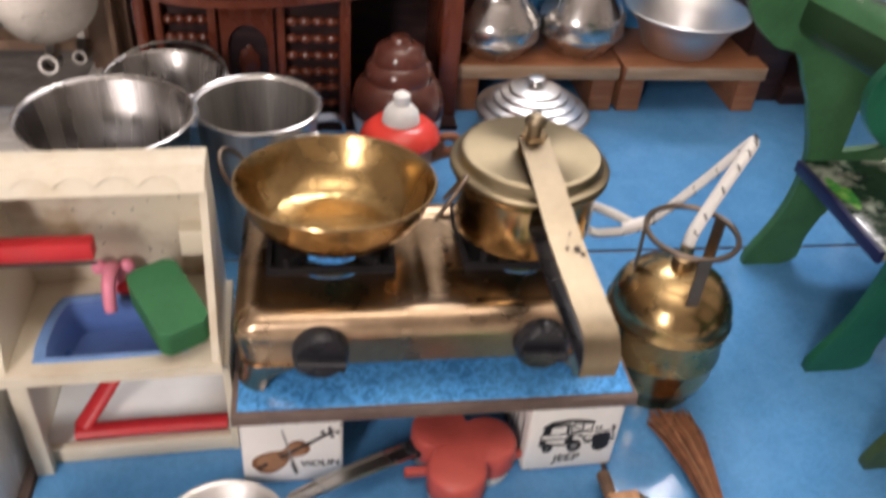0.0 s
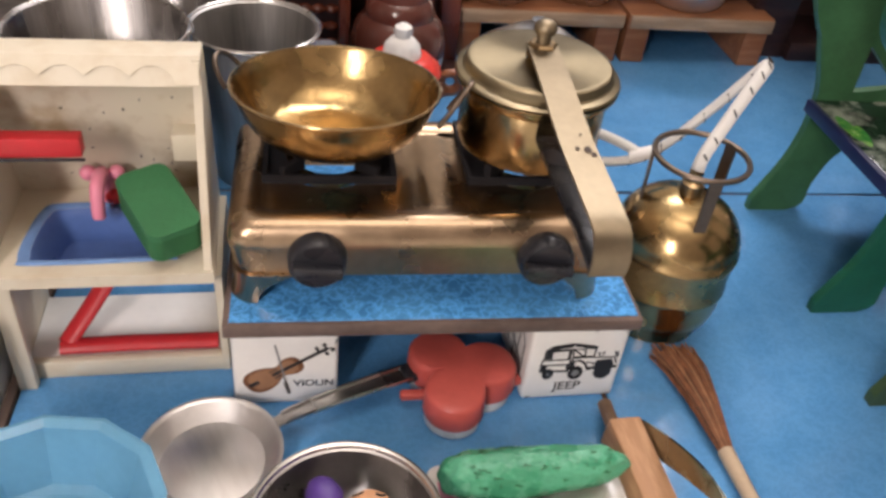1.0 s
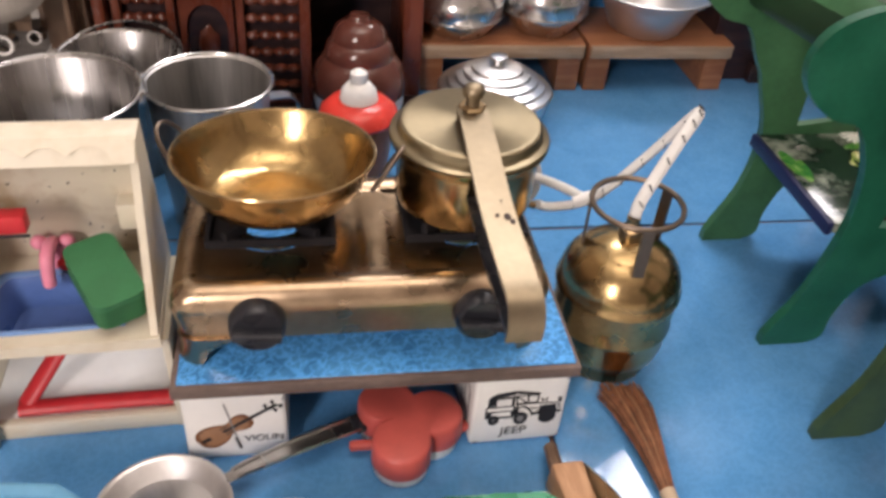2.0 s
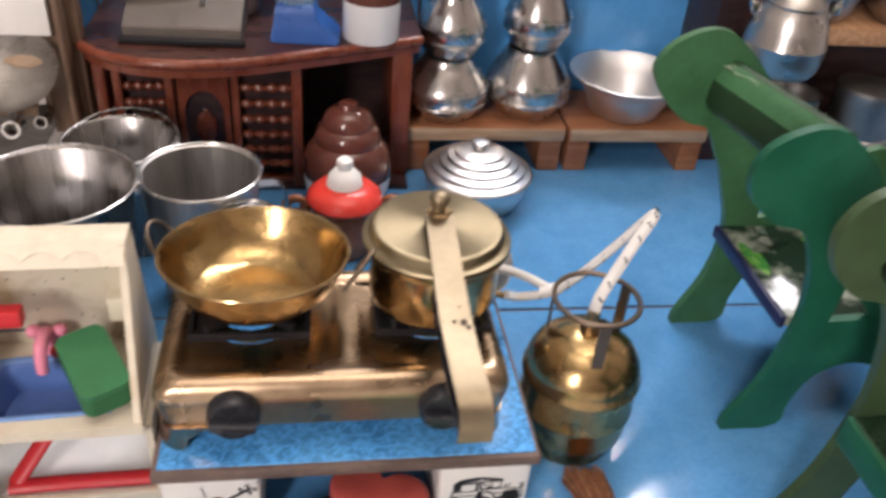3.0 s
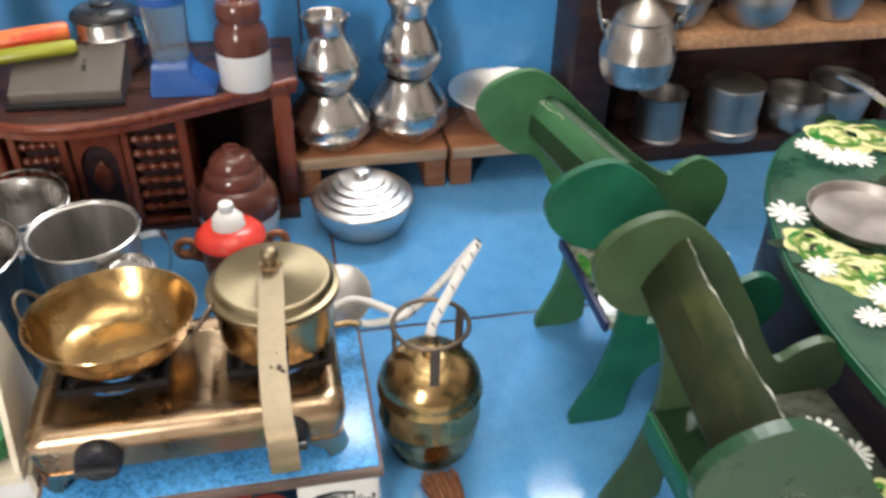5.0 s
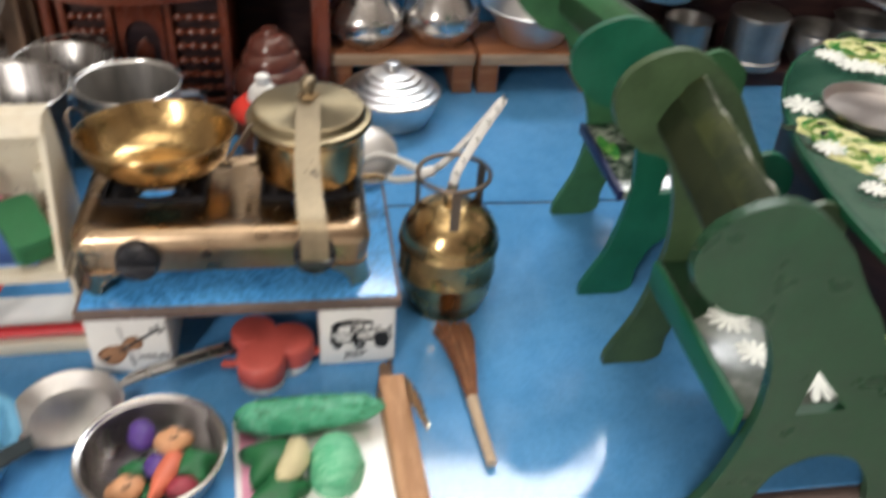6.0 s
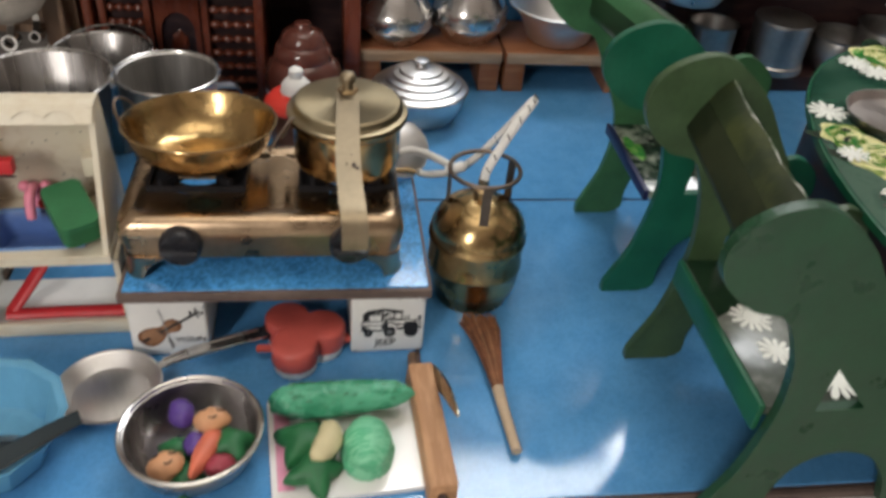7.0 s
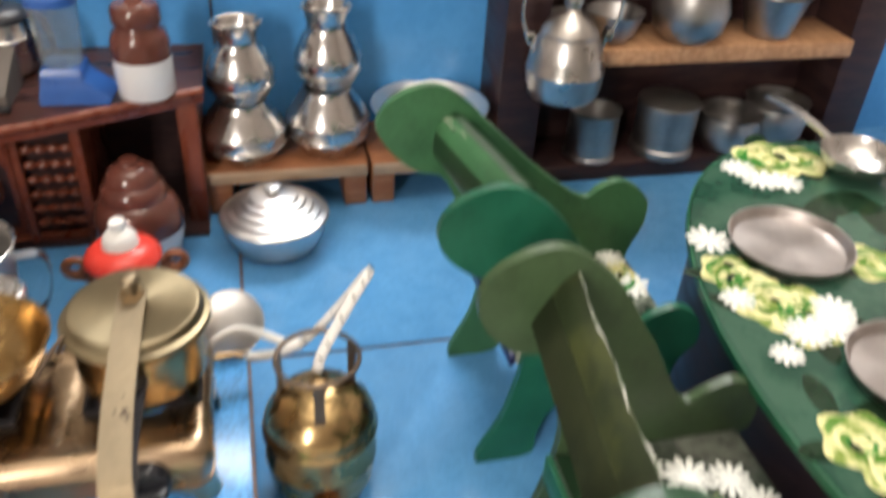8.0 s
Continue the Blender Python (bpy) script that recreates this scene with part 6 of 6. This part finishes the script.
for i, (u, v, r) in enumerate(((-0.0418, 0.1722, 0.0105), (-0.0360, 0.1588, 0.0115), (-0.0245, 0.1549, 0.0105), (-0.0925, 0.1090, 0.0115), (-0.1021, 0.0649, 0.0086), (-0.0839, 0.0390, 0.0105), (-0.0695, 0.0419, 0.0115), (-0.0638, 0.0515, 0.0105), (-0.1002, 0.0285, 0.0077), (-0.0475, -0.0367, 0.0115))):
    daisy("printed_daisy", u, v, r, lambda a, q, i=i: (a, q, TZ + 0.0009 + 0.00005 * i), i, table)
for x, y, r in ((-0.0571, 0.0975, 0.0292), (-0.0552, 0.0074, 0.0292)):
    t = thing("steel_plate", "small round steel dinner plate on the green table", "plate", (TX + x, TY + y, TZ + 0.0006), group="plates on the table")
    part("plate", lathe([(0.0, 0.0), (r * 0.90, 0.0), (r * 0.97, 0.0040), (r, 0.0052), (r * 0.975, 0.0052), (r * 0.88, 0.0010), (0.0, 0.0010)], 48), PLATE_STEEL, t)
tongs = thing("steel_ladle", "steel serving ladle lying across the far side of the table", "ladle", (0.4424, 0.3342, TZ + 0.0006), 111)
part("ladle_bowl", lathe(vessel([(0.0, 0.0), (0.0110, 0.0008), (0.0180, 0.0050), (0.0215, 0.0110), (0.0222, 0.0125)], 0.0006), 40), STEEL, tongs)
part("handle", strap(smooth_line([(0.0210, 0, 0.0120), (0.0300, 0, 0.0150), (0.0460, 0, 0.0185), (0.0640, 0, 0.0200)], 4), lambda t: 0.0050 + 0.0030 * t, 0.0012, (0, 1, 0)), STEEL, tongs)

# ---------- dinosaur chairs ----------
PROFILE = [(0.0, 0.0), (0.0100, 0.0280), (0.0150, 0.0520), (0.0165, 0.0720), (0.0130, 0.0960), (0.0060, 0.1120), (-0.0060, 0.1160), (-0.0165, 0.1260), (-0.0205, 0.1380), (-0.0165, 0.1490), (-0.0060, 0.1560), (0.0060, 0.1578), (0.0170, 0.1520),
           (0.0300, 0.1390), (0.0430, 0.1180), (0.0560, 0.1020), (0.0660, 0.0950), (0.0750, 0.1000), (0.0870, 0.1030), (0.0970, 0.0940), (0.0985, 0.0770), (0.0930, 0.0620), (0.0900, 0.0400), (0.1000, 0.0120), (0.1020, 0.0010), (0.0830, 0.0010), (0.0760, 0.0200), (0.0640, 0.0360),
           (0.0480, 0.0400), (0.0340, 0.0320), (0.0280, 0.0160), (0.0255, 0.0020)]


def side_panel(parent, x, y, mat, warp=None, hole=True, label=""):
    pts = [(p.x, max(0.0, p.y)) for p in smooth_line([(u, v, 0) for u, v in PROFILE], 4, True)]
    warp = warp or (lambda u, v: (u, v))
    loops = [[warp(u, v) for u, v in pts]]
    if hole:
        loops.append([warp(u, v) for u, v in ((0.0305, 0.0650), (0.0500, 0.0675), (0.0320, 0.0870))])
    return part("side_panel", sheet(loops, 0.0042, to=lambda u, v, w: (x + u, y + w, v)), mat, parent, label, smooth=False)


SEAT_BLOOMS = ((0.0295, 0.0525, 0.0092), (0.0315, 0.0325, 0.0078), (0.0620, 0.0720, 0.0100), (0.0770, 0.0680, 0.0095), (0.0835, 0.0560, 0.0085), (0.0480, 0.0160, 0.0112), (0.0480, 0.0790, 0.0070), (0.0640, 0.0230, 0.0100))


def low_arm(u, v):
    return (u, v - 0.0150 * max(0.0, min(1.0, (u - 0.046) / 0.020)) * max(0.0, min(1.0, (v - 0.05) / 0.03)))


def chair(label, x, ya, yb, mats, seat_edge, seat_h, warp_a=None, xa=None, kb=1.0, crown_mat=OLIVE_TOP, slip=0.0, seat_mat=PRINT_GREY, head=0.0, back_mat=BROWN_GREEN):
    t = thing("dinosaur_chair", label, "toy chair", (x, yb, 0.0), group="dinosaur chairs round the table")
    d = ya - yb
    dx = (xa - x) if xa is not None else 0.0
    side_panel(t, dx, d - 0.0042, mats[0], warp_a)
    side_panel(t, 0.0, 0.0, mats[1], lambda u, v: low_arm(u - head * max(0.0, min(1.0, (v - 0.09) / 0.04)), v * kb))
    part("seat", box(0.0145, 0.0925, 0.0043, d - 0.0043, 0.0565, 0.0610, 0.0006), seat_mat, t, "seat printed with pale leaves and daisies")
    part("seat_edge", box(0.0118, 0.0144, 0.0043, d - 0.0043, 0.0615 - seat_h, 0.0615, 0.0006), seat_edge, t, "painted seat edge")
    face = [(-0.0010, 0.1285), (0.0006, 0.1325), (0.0026, 0.1365), (0.0050, 0.1400)] if seat_mat is PRINT_GREY else [(0.0018, 0.1295), (0.0031, 0.1350), (0.0050, 0.1400)]
    wide = seat_mat is PRINT_GREY
    crown = [(0.0050, 0.1401), (0.0082, 0.1452), (0.0124, 0.1486)] if wide else [(0.0050, 0.1401), (0.0076, 0.1446), (0.0112, 0.1478)]
    inner = [(0.0125, 0.1486), (0.0138, 0.1450), (0.0144, 0.1380)] if wide else [(0.0112, 0.1479), (0.0150, 0.1480), (0.0185, 0.1450), (0.0200, 0.1380)]

    def place(u, v, w):
        q = w / d
        lu, lv = warp_a(u, v) if warp_a else (u, v)
        lu, lv = u + (lu - u) * (seat_mat is not PRINT_GREY), v - 0.004 * (seat_mat is not PRINT_GREY)
        return (u + (lu - u + dx) * q - slip * (1 - q), 0.0045 + w, v + (lv - v) * q - 0.3 * slip * (1 - q))
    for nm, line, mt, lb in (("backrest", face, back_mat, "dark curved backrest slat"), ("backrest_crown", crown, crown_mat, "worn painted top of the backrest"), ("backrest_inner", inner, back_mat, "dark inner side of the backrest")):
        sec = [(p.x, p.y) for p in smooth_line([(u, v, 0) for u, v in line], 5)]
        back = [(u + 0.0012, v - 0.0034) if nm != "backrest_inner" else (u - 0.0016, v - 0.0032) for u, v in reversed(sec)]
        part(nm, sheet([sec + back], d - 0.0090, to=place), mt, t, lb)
    wob = [(0.0124 + 0.0006 * math.sin(k * 0.6) + 0.0003 * math.sin(k * 2.1), k / 24) for k in range(25)]
    if crown_mat is OLIVE_TOP:
        part("worn_edge", tube([Vector(place(u, 0.1485 + 0.0002 * math.sin(w * 9), (d - 0.0096) * w)) for u, w in wob], lambda q: 0.00010 + 0.00038 * abs(math.sin(q * 11)) ** 3, 6), CHIP_WHITE, t, "chipped whitish backrest edge")

    def on_seat(u, v):
        return (u, v, 0.06115)

    def on_seat_hi(u, v):
        return (u, v, 0.0613)
    blooms = SEAT_BLOOMS if seat_mat is PRINT_GREY else ((0.062, 0.030, 0.0095), (0.0850, 0.0450, 0.0105), (0.0840, 0.0680, 0.0080), (0.0600, 0.0700, 0.0070))
    for i, (u, v, r) in enumerate(blooms):
        daisy("printed_daisy", u, v, r, lambda a, q, i=i: (a, q, 0.0613 + 0.00006 * i), 20 + i, t)
    if seat_mat is PRINT_GREY:
        part("printed_dark_corner", flat_shape([(0.0150, 0.0530), (0.0220, 0.0570), (0.0300, 0.0620), (0.0340, 0.0750), (0.0360, d - 0.0048), (0.0150, d - 0.0048)], lambda a, q: (a, q, 0.06111)), PRINT_DARK, t, "blackish printed corner", smooth=False)
        for i, (u, v) in enumerate(((0.0835, 0.0360), (0.0640, 0.0560))):
            rose(u, v, 0.0075, lambda a, q: (a, q, 0.06112), 40 + i, t, lambda a, q: (a, q, 0.06125))
    else:
        for i, (u, v, r) in enumerate(((0.0790, 0.0540, 0.0130), (0.0560, 0.0480, 0.0090))):
            rose(u, v, r, lambda a, q: (a, q, 0.06124), 60 + i, t, lambda a, q: (a, q, 0.06127))
        for k, (w0, w1, du) in enumerate(((0.82, 0.93, 0.0), (0.78, 0.90, 0.0016), (0.70, 0.76, -0.001), (0.50, 0.58, 0.0022), (0.26, 0.32, 0.0024))):
            part("paint_chip", tube([Vector(place(0.0086 + du + 0.0012 * s * math.sin(k), 0.1461 + 0.45 * (du + 0.0012 * s * math.sin(k)), d * (w0 + (w1 - w0) * s))) for s in (0.0, 0.5, 1.0)], lambda q: 0.00012 + (0.0010 if k < 2 else 0.0005) * math.sin(3.1 * q) * (1 + 0.5 * math.sin(9 * q)), 6, flat=0.5), CHIP if k < 2 else BROWN_GREEN, t, "chipped grey-green paint" if k < 2 else "dark crack in the paint")
        part("worn_edge", tube([Vector(place(0.0092 + 0.0009 * math.sin(k * 0.9), 0.1464 + 0.0004 * math.sin(k * 0.9), d * (0.60 + 0.035 * k))) for k in range(9)], lambda q: 0.0001 + 0.0004 * abs(math.sin(q * 8)) ** 2, 6, flat=0.5), CHIP, t, "worn pale backrest edge")
        for k, (u, v, a, r) in enumerate(((0.0185, d - 0.030, 92, 0.011), (0.0215, d - 0.036, 80, 0.009), (0.060, d - 0.016, 10, 0.010), (0.070, d * 0.5, 70, 0.010))):
            part("printed_leaf", flat_shape(oval(u, v, r, r * 0.28, 14, a), lambda p, q, k=k: (p, q, 0.06115 + 0.00004 * k)), LEAF, t, "printed green leaf", smooth=False)
    return t


def lean(u, v):
    neck = math.exp(-((v - 0.090) / 0.028) ** 2) * max(0.0, min(1.0, 1.4 - u / 0.03))
    return (u - 0.006 - 0.020 * max(0.0, min(1.0, (v - 0.09) / 0.05)) - 0.012 * neck, v)


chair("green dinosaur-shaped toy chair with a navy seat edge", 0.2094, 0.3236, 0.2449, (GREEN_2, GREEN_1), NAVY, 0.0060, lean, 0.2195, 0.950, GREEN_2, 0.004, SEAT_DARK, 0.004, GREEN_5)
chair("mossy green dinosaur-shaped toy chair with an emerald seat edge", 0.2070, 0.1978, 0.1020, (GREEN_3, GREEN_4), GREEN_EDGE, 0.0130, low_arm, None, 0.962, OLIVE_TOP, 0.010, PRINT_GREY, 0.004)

# ---------- tiles of wall and floor, last ----------
for x0, x1 in ((-0.35, -0.1045), (-0.1030, 0.0995), (0.1010, 0.3040), (0.3055, 0.9)):
    part("wall_tile", box(x0, x1, WALL_Y, WALL_Y + 0.0029, -0.004, 0.192, 0.0006, 1), WALL_TILE, wall)
for x0, x1 in ((EDGE_X + 0.0012, JOINT_X - 0.0009), (JOINT_X + 0.0009, 0.9)):
    for y0, y1 in ((EDGE_Y + 0.0012, GROUT_Y - 0.0009), (GROUT_Y + 0.0009, WALL_Y - 0.0005)):
        part("tile", box(x0, x1, y0, y1, -0.0011, 0.0, 0.0004, 1), TILE, floor)
